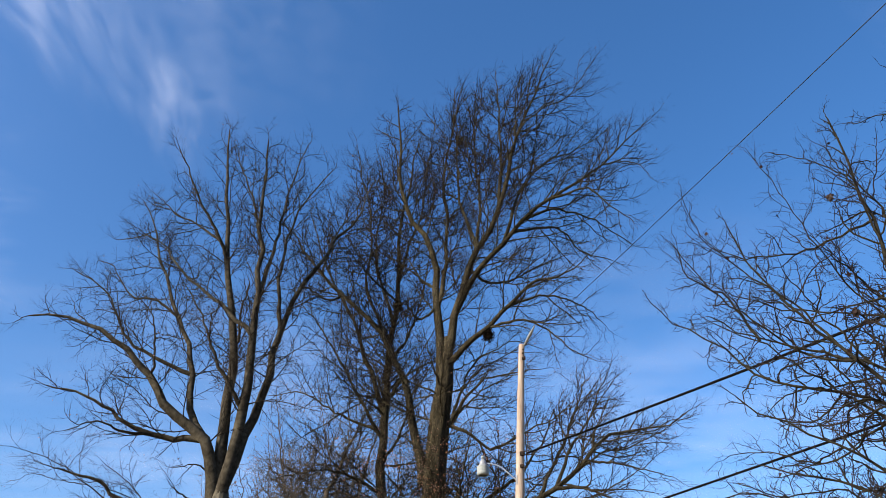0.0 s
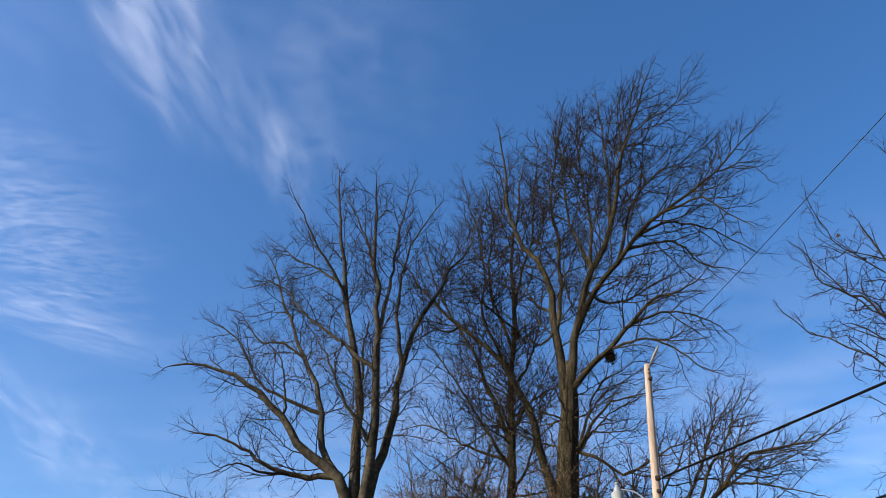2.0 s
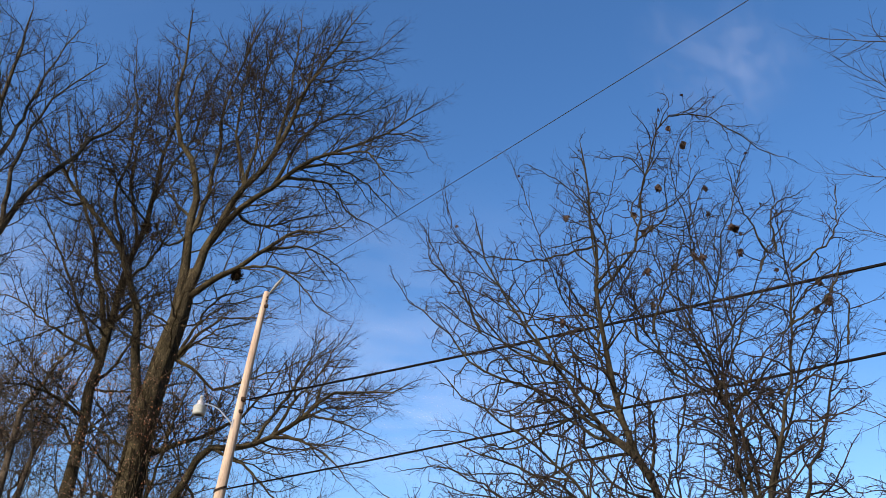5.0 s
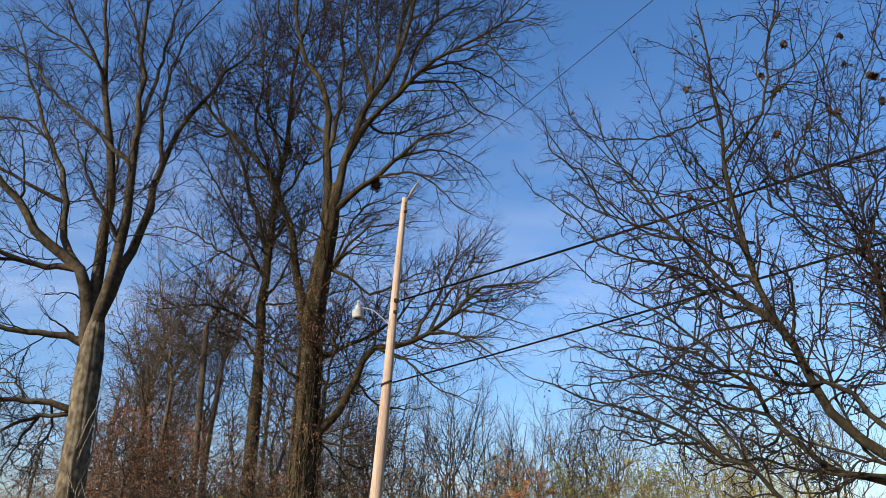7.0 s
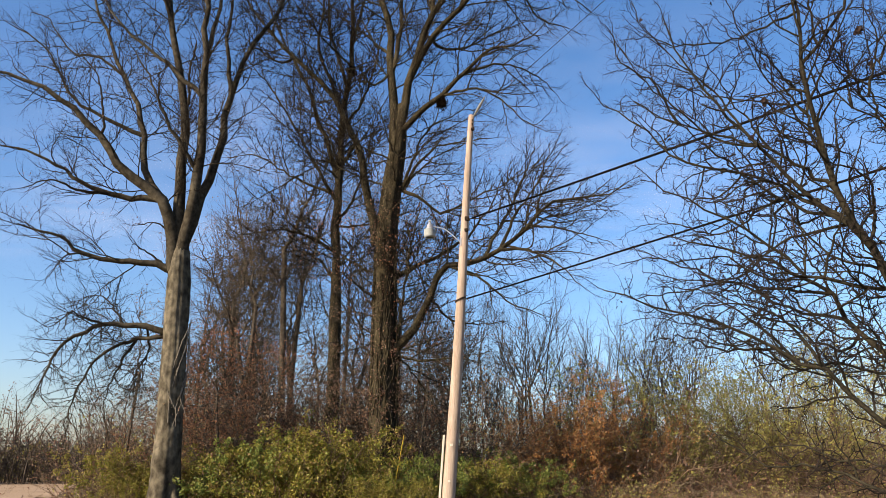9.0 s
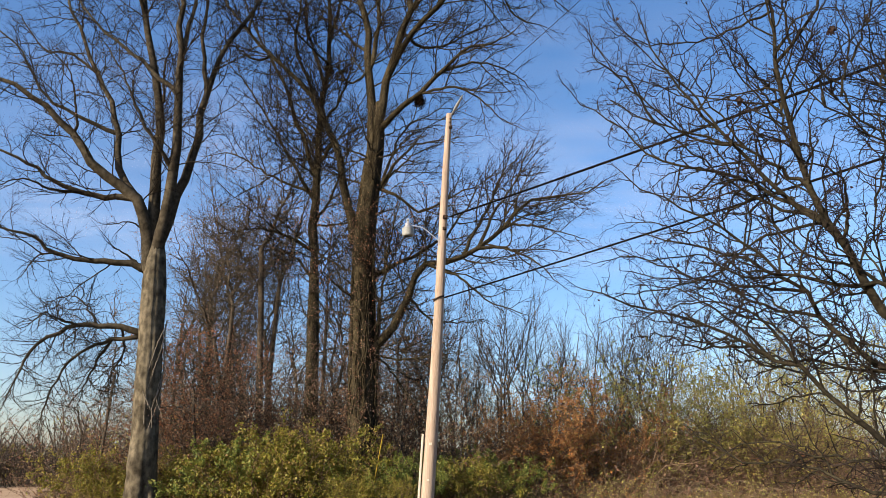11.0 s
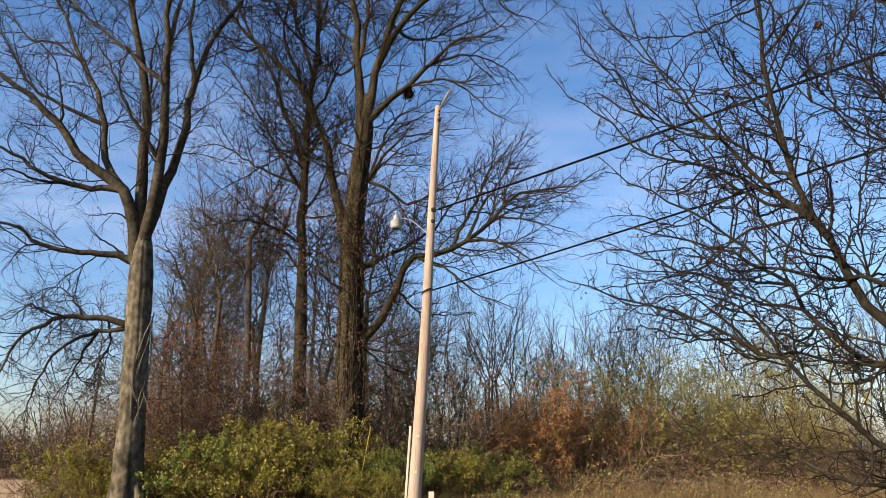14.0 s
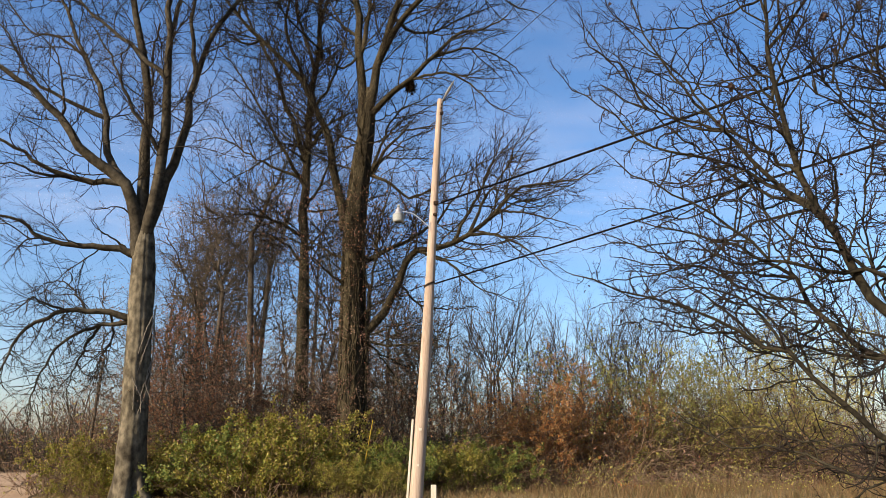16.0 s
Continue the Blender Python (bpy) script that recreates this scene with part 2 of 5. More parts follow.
def limb(tree, r0, r1, *pts):
    """A main limb through way points given from the tree's foot."""
    rng = tree["rng"]
    P = resample(pts, LIMB_STEPS)
    size = np.linalg.norm(P[-1] - P[0])
    jit = rng.normal(0, tree["wobble"] * size ** 0.5 * 0.45, P.shape)
    jit[0] = 0
    P = P + jit
    R = r0 + (r1 - r0) * np.linspace(0, 1, LIMB_STEPS) ** (0.85 if r0 > 0.12 else 0.62)
    if tree["P"]:
        # spring from the nearest older limb, never thicker than it
        old, thick = np.concatenate(tree["P"]), np.concatenate(tree["R"])
        gap = np.linalg.norm(old - P[0], axis=1)
        n = int(np.argmin(gap))
        if 0 < gap[n] < 0.26 * size:
            P[:6] += (old[n] - P[0]) * np.linspace(1, 0, 6)[:, None]
            R = R * min(1.0, max(0.5, 0.92 * thick[n] / r0))
    tree["P"].append(P)
    tree["R"].append(R)


def trunk(tree, material, pts, radii, rough=0.05, label="", k=60, sides=28):
    """The trunk: a tube with a flared, ridged and uneven skin."""
    rng = tree["rng"]
    P = resample(pts, k)
    f = np.linspace(0, 1, k)
    R = np.interp(f, np.linspace(0, 1, len(radii)), radii)
    V, Q = tubes(P[None], R[None], sides)
    V = V.reshape(k, sides, 3)
    ridge = np.cumsum(rng.normal(0, 1, (k, sides)), axis=0)
    ridge = (ridge - ridge.mean(axis=1, keepdims=True)) / 5 + rng.normal(0, 0.6, (1, sides)) + rng.normal(0, 0.35, (k, sides))
    flare = np.maximum(0, 1 - f / 0.14)[:, None] ** 2 * (np.sin(np.arange(sides) * 2 * np.pi * 5 / sides) * 0.22 + 0.1)[None]
    V = P[:, None] + (V - P[:, None]) * (1 + rough * np.clip(ridge, -2.5, 2.5) + flare)[:, :, None]
    return part("trunk", V.reshape(-1, 3), Q, material, tree["ob"], label)


def march(rng, start, way, length, k, gnarl, up, pull=(0, 0, 0)):
    d, P = unit(way), [start]
    pull = np.asarray(pull, float)
    for _ in range(k - 1):
        d = unit(d + rng.normal(0, gnarl, d.shape) + np.array([0, 0, up]) + pull)
        P.append(P[-1] + d * (length / (k - 1))[:, None])
    return np.stack(P, axis=1)


def sprout(rng, P, R, gap, t0, angle, lo, hi, k, gnarl, up, rmax, rend=0.4, pull=(0, 0, 0), reach=0.5, tip=0.5):
    """Side branches along parent lines, about one every gap metres."""
    n, K = P.shape[:2]
    L = np.linalg.norm(np.diff(P, axis=1), axis=2).sum(axis=1)
    cnt = rng.poisson(L * (1 - t0) / gap) + 1
    idx = np.repeat(np.arange(n), cnt)
    t = t0 + (1 - t0) * rng.random(len(idx)) ** 0.85
    first = np.concatenate([[0], np.cumsum(cnt)[:-1]])
    t[first] = 0.97
    x = t * (K - 1)
    i = np.minimum(x.astype(int), K - 2)
    fr = (x - i)[:, None]
    pos = P[idx, i] * (1 - fr) + P[idx, i + 1] * fr
    rad = R[idx, i] * (1 - fr[:, 0]) + R[idx, i + 1] * fr[:, 0]
    tan = unit(P[idx, i + 1] - P[idx, i])
    v = rng.normal(0, 1, tan.shape)
    v = unit(v - (v * tan).sum(axis=1, keepdims=True) * tan)
    a = radians(angle) * rng.uniform(0.6, 1.4, len(idx))
    a[first] *= 0.3
    d = tan * np.cos(a)[:, None] + v * np.sin(a)[:, None]
    length = rng.uniform(lo, hi, len(idx)) * (1.1 - tip * t) * np.clip(L[idx] / (1.6 * hi), reach, 1.0)
    C = march(rng, pos, d, length, k, gnarl, up, pull)
    r0 = np.minimum(rad * 0.7, rmax)
    return C, r0[:, None] * np.linspace(1, rend, k)[None]


def fan(rng, P, R, gap, t0, angle, ratio, lo, hi, k, gnarl, up, rmax, rend=0.35, pull=(0, 0, 0)):
    """Side shoots set round each parent line by turns, long near its foot and short near its tip, and one that carries the tip on.
    Returns the lines, their radii and the number of each one's parent."""
    n, K = P.shape[:2]
    L = np.linalg.norm(np.diff(P, axis=1), axis=2).sum(axis=1)
    cnt = np.maximum(1, np.round(L * (1 - t0) / gap + rng.uniform(-0.5, 0.5, n))).astype(int) + 1
    idx = np.repeat(np.arange(n), cnt)
    first = np.concatenate([[0], np.cumsum(cnt)[:-1]])
    num = np.arange(len(idx)) - first[idx]
    t = np.clip(1 - (1 - t0) * (num + rng.uniform(-0.4, 0.4, len(idx))) / cnt[idx], t0 * 0.9, 1.0)
    t[first] = 1.0
    x = t * (K - 1)
    i = np.minimum(x.astype(int), K - 2)
    fr = (x - i)[:, None]
    pos = P[idx, i] * (1 - fr) + P[idx, i + 1] * fr
    rad = R[idx, i] * (1 - fr[:, 0]) + R[idx, i + 1] * fr[:, 0]
    tan = unit(P[idx, i + 1] - P[idx, i])
    side = unit(np.cross(tan, np.where(np.abs(tan[:, 2:]) > 0.9, np.array([[1.0, 0, 0]]), np.array([[0, 0, 1.0]]))))
    high = np.cross(side, tan)
    turn = rng.uniform(0, 6.28, n)[idx] + num * 2.4 + rng.normal(0, 0.5, len(idx))
    v = side * np.cos(turn)[:, None] + high * np.sin(turn)[:, None]
    a = radians(angle) * rng.uniform(0.7, 1.3, len(idx)) * (1.12 - 0.35 * t)
    a[first] *= 0.2
    d = tan * np.cos(a)[:, None] + v * np.sin(a)[:, None]
    length = np.clip((lo + ratio * L[idx] * (1 - t)) * rng.uniform(0.65, 1.25, len(idx)), 0.6 * lo, hi)
    length[first] = rng.uniform(1.0, 1.8, n) * lo
    C = march(rng, pos, d, length, k, gnarl, up, pull)
    r0 = np.minimum(rad * 0.75, rmax * (0.45 + 0.55 * (length / hi) ** 0.6))
    return C, r0[:, None] * np.linspace(1, rend, k)[None], idx


def leaves_on(rng, P, count, size, droop=0.3, spread=0.03):
    """Small folded leaves hung along lines: vertices and quads."""
    n, k = P.shape[:2]
    a = rng.integers(0, n, count)
    i = rng.integers(max(0, k // 3), k, count)
    pos = P[a, i] + rng.normal(0, spread, (count, 3))
    d = unit(rng.normal(0, 1, (count, 3)) - np.array([0, 0, droop]))
    s = unit(np.cross(d, rng.normal(0, 1, (count, 3))))
    up = np.cross(d, s)
    L = size * rng.uniform(0.6, 1.35, count)[:, None]
    W = L * rng.uniform(0.28, 0.42, count)[:, None]
    V = np.stack([pos, pos + d * L * 0.5 + s * W + up * W * 0.5, pos + d * L, pos + d * L * 0.5 - s * W + up * W * 0.5], axis=1)
    return V.reshape(-1, 3), (np.arange(count * 4).reshape(-1, 4))


def dress(tree, limb_mat, twig_mat, specs, sides=(9, 5, 3, 3), single=300, stem_mat=None):
    """Limbs and the first branches as meshes of their own, then the finer wood level by level. Returns all the lines."""
    rng, ob = tree["rng"], tree["ob"]
    P, R = np.stack(tree["P"]), np.stack(tree["R"])
    limbs = []
    for p, r in zip(P, R):
        V, Q = tubes(p[None], r[None], sides[0] + (5 if r[0] > 0.12 else 0))
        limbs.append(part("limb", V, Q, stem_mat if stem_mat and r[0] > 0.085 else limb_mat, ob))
    lines = [P]
    for n, spec in enumerate(specs):
        P, R, of = fan(rng, P, R, **spec)
        lines.append(P)
        rest = 0
        if n == 0:
            rest = min(single, len(P))
            for p, r, i in zip(P[:rest], R[:rest], of):
                V, Q = tubes(p[None], r[None], sides[1])
                part("branch", V, Q, limb_mat, limbs[i])
        if rest < len(P):
            V, Q = tubes(P[rest:], R[rest:], sides[n + 1])
            tagged(part(("outer_growth", "twig_growth", "twig_tip_growth")[n], V, Q, limb_mat if n == 0 else twig_mat, ob), kind="stuff")
    return lines


# ---- ground ----
def ground_height(x, y):
    return 0.10 * np.sin(x * 0.11 + 1.3) * np.sin(y * 0.09 + 0.4) * np.clip((y - 8) / 20, 0, 1)


def ground_sheet():
    xs = np.concatenate([[-3000, -900, -300], np.linspace(-90, 90, 91), [300, 900, 3000]])
    ys = np.concatenate([[-3000, -900, -200, -60], np.linspace(-20, 120, 71), [200, 500, 1200, 3500]])
    X, Y = np.meshgrid(xs, ys)
    near = (np.abs(X) < 85) & (Y > -15) & (Y < 115)
    Z = np.where(near, ground_height(X, Y), 0)
    V = np.stack([X, Y, Z], axis=-1).reshape(-1, 3)
    nx = len(xs)
    i, j = np.meshgrid(np.arange(nx - 1), np.arange(len(ys) - 1))
    b = (j * nx + i).ravel()
    Q = np.stack([b, b + 1, b + nx + 1, b + nx], axis=1)
    g = part("ground", V, Q, soil)
    tagged(g, "flat rough ground of dry brown grass", "ground", kind="structure")


def gravel_lot():
    ys, n = np.linspace(26, 74, 40), 24
    edge = -0.50 * ys - 0.6 + np.sin(ys * 0.6) * 0.3 + np.sin(ys * 0.23 + 1) * 0.4
    X = edge[:, None] + (-80 - edge)[:, None] * np.linspace(0, 1, n)[None] ** 1.5
    Y = np.repeat(ys[:, None], n, axis=1)
    Z = ground_height(X, Y) + 0.035
    V = np.stack([X, Y, Z], axis=-1).reshape(-1, 3)
    i, j = np.meshgrid(np.arange(n - 1), np.arange(len(ys) - 1))
    b = (j * n + i).ravel()
    g = part("road", V, np.stack([b, b + n, b + n + 1, b + 1], axis=1), gravel)
    tagged(g, "bare tan gravel track beside the woods", "road", kind="structure")


ground_sheet()
gravel_lot()


# ---- thin clouds, far up ----
def cloud_material(name, density, scale, stretch):
    m = bpy.data.materials.new(name)
    m.use_nodes = True
    n, l = m.node_tree.nodes, m.node_tree.links
    n.remove(n["Principled BSDF"])
    tc, mp = n.new("ShaderNodeTexCoord"), n.new("ShaderNodeMapping")
    mp.inputs["Scale"].default_value = stretch
    l.new(tc.outputs["Object"], mp.inputs["Vector"])
    big, fine = n.new("ShaderNodeTexNoise"), n.new("ShaderNodeTexNoise")
    big.inputs["Scale"].default_value, big.inputs["Detail"].default_value = scale, 4
    fine.inputs["Scale"].default_value, fine.inputs["Detail"].default_value = scale * 4, 8
    fine.inputs["Distortion"].default_value = 0.6
    l.new(mp.outputs[0], big.inputs["Vector"])
    l.new(mp.outputs[0], fine.inputs["Vector"])
    prod = n.new("ShaderNodeMath")
    prod.operation = "MULTIPLY"
    l.new(big.outputs["Fac"], prod.inputs[0])
    l.new(fine.outputs["Fac"], prod.inputs[1])
    cut = n.new("ShaderNodeMapRange")
    cut.inputs[1].default_value, cut.inputs[2].default_value = 0.12, 0.62
    l.new(prod.outputs[0], cut.inputs[0])
    # soft round edge from the sheet's own coordinates
    rad, fall = n.new("ShaderNodeVectorMath"), n.new("ShaderNodeMapRange")
    rad.operation = "LENGTH"
    uv = n.new("ShaderNodeVectorMath")
    uv.operation = "MULTIPLY_ADD"
    uv.inputs[1].default_value, uv.inputs[2].default_value = (2, 2, 0), (-1, -1, 0)
    l.new(tc.outputs["Generated"], uv.inputs[0])
    torn = n.new("ShaderNodeVectorMath")
    torn.operation = "MULTIPLY_ADD"
    torn.inputs[1].default_value = (1.3, 1.3, 0)
    half = n.new("ShaderNodeVectorMath")
    half.operation = "ADD"
    half.inputs[1].default_value = (-0.65, -0.65, 0)
    l.new(uv.outputs[0], half.inputs[0])
    l.new(big.outputs["Color"], torn.inputs[0])
    l.new(half.outputs[0], torn.inputs[2])
    l.new(torn.outputs[0], rad.inputs[0])
    fall.interpolation_type = "SMOOTHSTEP"
    fall.inputs[1].default_value, fall.inputs[2].default_value = 1.0, 0.05
    l.new(rad.outputs["Value"], fall.inputs[0])
    d1, d2 = n.new("ShaderNodeMath"), n.new("ShaderNodeMath")
    d1.operation = d2.operation = "MULTIPLY"
    d2.use_clamp = True
    l.new(cut.outputs[0], d1.inputs[0])
    l.new(fall.outputs[0], d1.inputs[1])
    l.new(d1.outputs[0], d2.inputs[0])
    d2.inputs[1].default_value = density * 0.30
    clear, white = n.new("ShaderNodeBsdfTransparent"), n.new("ShaderNodeBsdfTranslucent")
    white.inputs[0].default_value = (0.92, 0.93, 0.95, 1)
    mx = n.new("ShaderNodeMixShader")
    l.new(d2.outputs[0], mx.inputs[0])
    l.new(clear.outputs[0], mx.inputs[1])
    l.new(white.outputs[0], mx.inputs[2])
    l.new(mx.outputs[0], n["Material Output"].inputs[0])
    return m


def cloud(x, y, w, h, turn, density, scale, stretch, label):
    n = 8
    g = np.linspace(-1, 1, n + 1)
    X, Y = np.meshgrid(g * w / 2, g * h / 2)
    Z = 12 * np.sin(X / 90) * np.cos(Y / 70)
    V = np.stack([X, Y, Z], axis=-1).reshape(-1, 3)
    i, j = np.meshgrid(np.arange(n), np.arange(n))
    b = (j * (n + 1) + i).ravel()
    ob = part("cirrus_cloud", V, np.stack([b, b + 1, b + n + 2, b + n + 1], axis=1), cloud_material("cirrus", density, scale, stretch))
    ob.matrix_world = pose(x, y, 1000 + cloud.count * 6, 0, 0, turn)
    cloud.count += 1
    tagged(ob, label, "cloud", kind="structure")


cloud.count = 0
cloud(-665, 610, 260, 900, 6, 1.6, 0.004, (1.8, 0.5, 1), "long bright cirrus streak in blue sky")
cloud(-615, 1000, 130, 620, 14, 0.7, 0.005, (1.8, 0.5, 1), "narrow cirrus wisp in blue sky")
cloud(-1290, 1060, 700, 1150, 20, 0.8, 0.008, (0.6, 1.7, 1), "broad rippled patch of white cirrus")
cloud(-1050, 640, 1100, 1100, 0, 0.16, 0.003, (1.2, 0.6, 1), "faint veil of high white cirrus")
cloud(-460, 820, 700, 600, -30, 0.34, 0.004, (1, 0.8, 1), "faint veil of high white cirrus")
cloud(-1500, 1500, 800, 420, 55, 0.8, 0.005, (0.5, 1.8, 1), "thin drawn-out cirrus streak in blue sky")
cloud(-2100, 2250, 520, 1900, 20, 0.7, 0.003, (1.5, 0.5, 1), "thin drawn-out cirrus streak in blue sky")
cloud(-1750, 3050, 2400, 1500, 15, 0.3, 0.002, (0.5, 1.4, 1), "pale low band of thin cloud")
cloud(200, 3150, 8000, 3600, 3, 0.72, 0.0009, (0.7, 1.3, 1), "thin white haze low in the sky")
cloud(800, 920, 520, 320, 35, 0.35, 0.006, (0.6, 1.4, 1), "small faint cirrus wisp in blue sky")


# ---- utility pole and what hangs on it ----
POLE_FOOT, POLE_TOP = Vector((-0.60, 16.0, -0.05)), Vector((0.05, 16.0, 9.27))


def on_pole(z):
    f = (z - POLE_FOOT.z) / (POLE_TOP.z - POLE_FOOT.z)
    return POLE_FOOT.lerp(POLE_TOP, f), 0.148 + (0.064 - 0.148) * f


def box(bm, centre, size, turn=None, bevel=0.0):
    m = Matrix.Translation(centre) @ (turn or Matrix()) @ Matrix.Diagonal((*size, 1))
    made = bmesh.ops.create_cube(bm, size=1, matrix=m)
    if bevel:
        edges = list({e for v in made["verts"] for e in v.link_edges})
        bmesh.ops.bevel(bm, geom=edges, offset=bevel, segments=2, affect="EDGES")


def lathe(profile, sides=24, centre=(0, 0, 0)):
    """Rings of (radius, height) turned about an upright axis: vertices and quads."""
    k = len(profile)
    a = np.arange(sides) * 2 * np.pi / sides
    V = np.array([[(r * np.cos(t) + centre[0], r * np.sin(t) + centre[1], z + centre[2]) for t in a] for r, z in profile])
    b = np.arange(k - 1)[:, None] * sides
    s = np.arange(sides)[None]
    s2 = (s + 1) % sides
    Q = np.stack([b + s, b + s2, b + sides + s2, b + sides + s], axis=-1).reshape(-1, 4)
    return V.reshape(-1, 3), Q


def utility_pole():
    ob = new("utility_pole")
    ob.location = POLE_FOOT
    tagged(ob, "tall leaning weathered pale wooden utility pole", "utility pole")
    rng = np.random.default_rng(5)
    k, sides = 40, 24
    f = np.linspace(0, 1, k)
    P = np.array([POLE_FOOT.lerp(POLE_TOP, t) - POLE_FOOT for t in f])
    P[:, 0] += 0.025 * np.sin(f * 5)
    R = 0.148 + (0.064 - 0.148) * f
    V, Q = tubes(P[None], R[None], sides)
    V = V.reshape(k, sides, 3)
    V = P[:, None] + (V - P[:, None]) * (1 + rng.normal(0, 0.012, (1, sides)) + rng.normal(0, 0.008, (k, sides)))[:, :, None]
    V = np.concatenate([V.reshape(-1, 3), [P[-1] + np.array([0, 0, 0.015])]])
    ring = (k - 1) * sides + np.arange(sides)
    T = np.stack([ring, np.roll(ring, -1), np.full(sides, len(V) - 1)], axis=1)
    part("shaft", V, Q, pole_wood, ob, tris=T)
    for z, s in ((6.76, 1.25), (6.50, 1.0), (8.90, 0.9)):
        c, r = on_pole(z)
        bm = bmesh.new()
        c = c - POLE_FOOT + Vector((0.35 * r, -r * 0.98, 0))
        box(bm, c, (0.085 * s, 0.07, 0.075 * s), bevel=0.012)
        bmesh.ops.create_cone(bm, cap_ends=True, segments=10, radius1=0.022 * s, radius2=0.018 * s, depth=0.14,
                              matrix=Matrix.Translation(c + Vector((0.03, -0.03, 0))) @ Matrix.Rotation(radians(90), 4, "X"))
        bm_part("cable_bracket", bm, dark_iron, ob, "rusty iron cable bracket")
    for z in (9.12, 9.03):
        c, r = on_pole(z)
        bm = bmesh.new()
        bmesh.ops.create_cone(bm, cap_ends=True, segments=8, radius1=0.018, radius2=0.018, depth=0.05,
                              matrix=Matrix.Translation(c - POLE_FOOT + Vector((0.01, -r, 0))) @ Matrix.Rotation(radians(90), 4, "X"))
        bm_part("bolt", bm, dark_iron, ob)
    c, r = on_pole(4.95)
    t = np.linspace(0, 2 * np.pi, 29)
    for dz in (0.0, 0.022):
        ringp = np.stack([np.cos(t) * (r + 0.008), np.sin(t) * (r + 0.008), 0.05 * np.cos(t) + dz], axis=1) + np.array(c - POLE_FOOT)
        V, Q = tubes(ringp[None], np.full((1, 29), 0.011), 6)
        part("wire_tie", V, Q, dark_iron, ob)
    lo, r = on_pole(0.1)
    hi, r2 = on_pole(2.15)
    bm = bmesh.new()
    mid = (lo + hi) / 2 - POLE_FOOT
    lean = Matrix.Rotation(math.atan2(hi.x - lo.x, hi.z - lo.z), 4, "Y")
    box(bm, mid + Vector((-0.155, -0.03, 0)), (0.045, 0.07, (hi - lo).length), lean, 0.006)
    bm_part("wire_moulding", bm, pale_board, ob, "pale strip covering the ground wire")
    for z, s in ((1.95, 1.0), (1.25, 0.8)):
        c, r = on_pole(z)
        bm = bmesh.new()
        box(bm, c - POLE_FOOT + Vector((0.015, -r - 0.002, 0)), (0.06 * s, 0.008, 0.05 * s), bevel=0.002)
        bm_part("tag", bm, pale_board, ob, "small pale tag")


def yard_light():
    ob = new("yard_light")
    c, r = on_pole(6.30)
    ob.location = (c.x - r, 16.0 - 0.05, 6.30)
    tagged(ob, "white ribbed yard light on a curved steel arm", "lamp")
    arm = resample([(0.0, 0, -0.06), (-0.16, -0.02, 0.08), (-0.34, -0.04, 0.22), (-0.56, -0.06, 0.27), (-0.62, -0.06, 0.26)], 20)
    V, Q = tubes(arm[None], np.full((1, 20), 0.013), 10)
    part("arm", V, Q, galvanised, ob)
    bm = bmesh.new()
    box(bm, (0.015, 0, -0.06), (0.03, 0.07, 0.20), bevel=0.006)
    bm_part("wall_plate", bm, galvanised, ob)
    head = (-0.66, -0.06, 0.06)
    V, Q = lathe([(0.0, 0.31), (0.028, 0.31), (0.034, 0.27), (0.062, 0.26), (0.07, 0.20), (0.085, 0.17), (0.10, 0.155)], 24, head)
    housing = part("housing", V, Q, galvanised, ob)
    ribs = [(0.102, 0.155)]
    for i in range(8):
        z = 0.145 - i * 0.021
        ribs += [(0.128, z), (0.117, z - 0.0105)]
    ribs += [(0.11, -0.03), (0.085, -0.038), (0.08, -0.034)]
    V, Q = lathe(ribs, 28, head)
    part("refractor", V, Q, lamp_white, ob, "ribbed cloudy plastic refractor")
    V, Q = lathe([(0.0, 0.37), (0.028, 0.366), (0.034, 0.355), (0.034, 0.31), (0.0, 0.31)], 16, head)
    part("photocell", V, Q, lamp_white, housing)


def cable(name, a, b, sag, radius, material, label):
    """A hanging line from its clamp on the pole to its far end."""
    k = 80
    f = np.linspace(0, 1, k)[:, None]
    P = np.asarray(a) * (1 - f) + np.asarray(b) * f
    P[:, 2] -= sag * 4 * (f * (1 - f))[:, 0]
    V, Q = tubes(P[None], np.full((1, k), radius), 8)
    ob = part(name, V, Q, material)
    tagged(ob, label, "cable", group="overhead lines from the pole")
    return ob


utility_pole()
yard_light()
thin = cable("overhead_wire", (0.08, 15.95, 9.22), (13.9, -14.0, 8.9), 0.25, 0.0055, cable_bare, "thin bare overhead wire fixed to the pole top")
cable("overhead_cable", (0.02, 15.87, 6.76), (22.0, -12.0, 6.4), 0.30, 0.022, cable_black, "thick black overhead cable fixed to the pole bracket")
cable("overhead_cable", (-0.13, 15.85, 4.95), (18.4, -12.0, 5.1), 0.15, 0.017, cable_black, "black overhead cable tied round the pole")
clamp = resample([(0.08, 15.93, 9.22), (0.20, 15.7, 9.33), (0.33, 15.45, 9.46)], 14)
V, Q = tubes(clamp[None], 0.012 + 0.022 * np.sin(np.linspace(0.2, 3.0, 14))[None] ** 2, 10)
part("wire_clamp", V, Q, galvanised, thin, "grey metal dead-end clamp")


def guy_marker():
    P = resample([(0, 0, 0), (0.12, 0, 0.8), (0.42, 0, 2.5)], 16)
    V, Q = tubes(P[None], np.full((1, 16), 0.019), 10)
    ob = part("guy_marker", V, Q, yellow_plastic)
    ob.location = (-2.65, 25.2, 0.0)
    tagged(ob, "thin leaning yellow plastic guy wire marker", "marker")


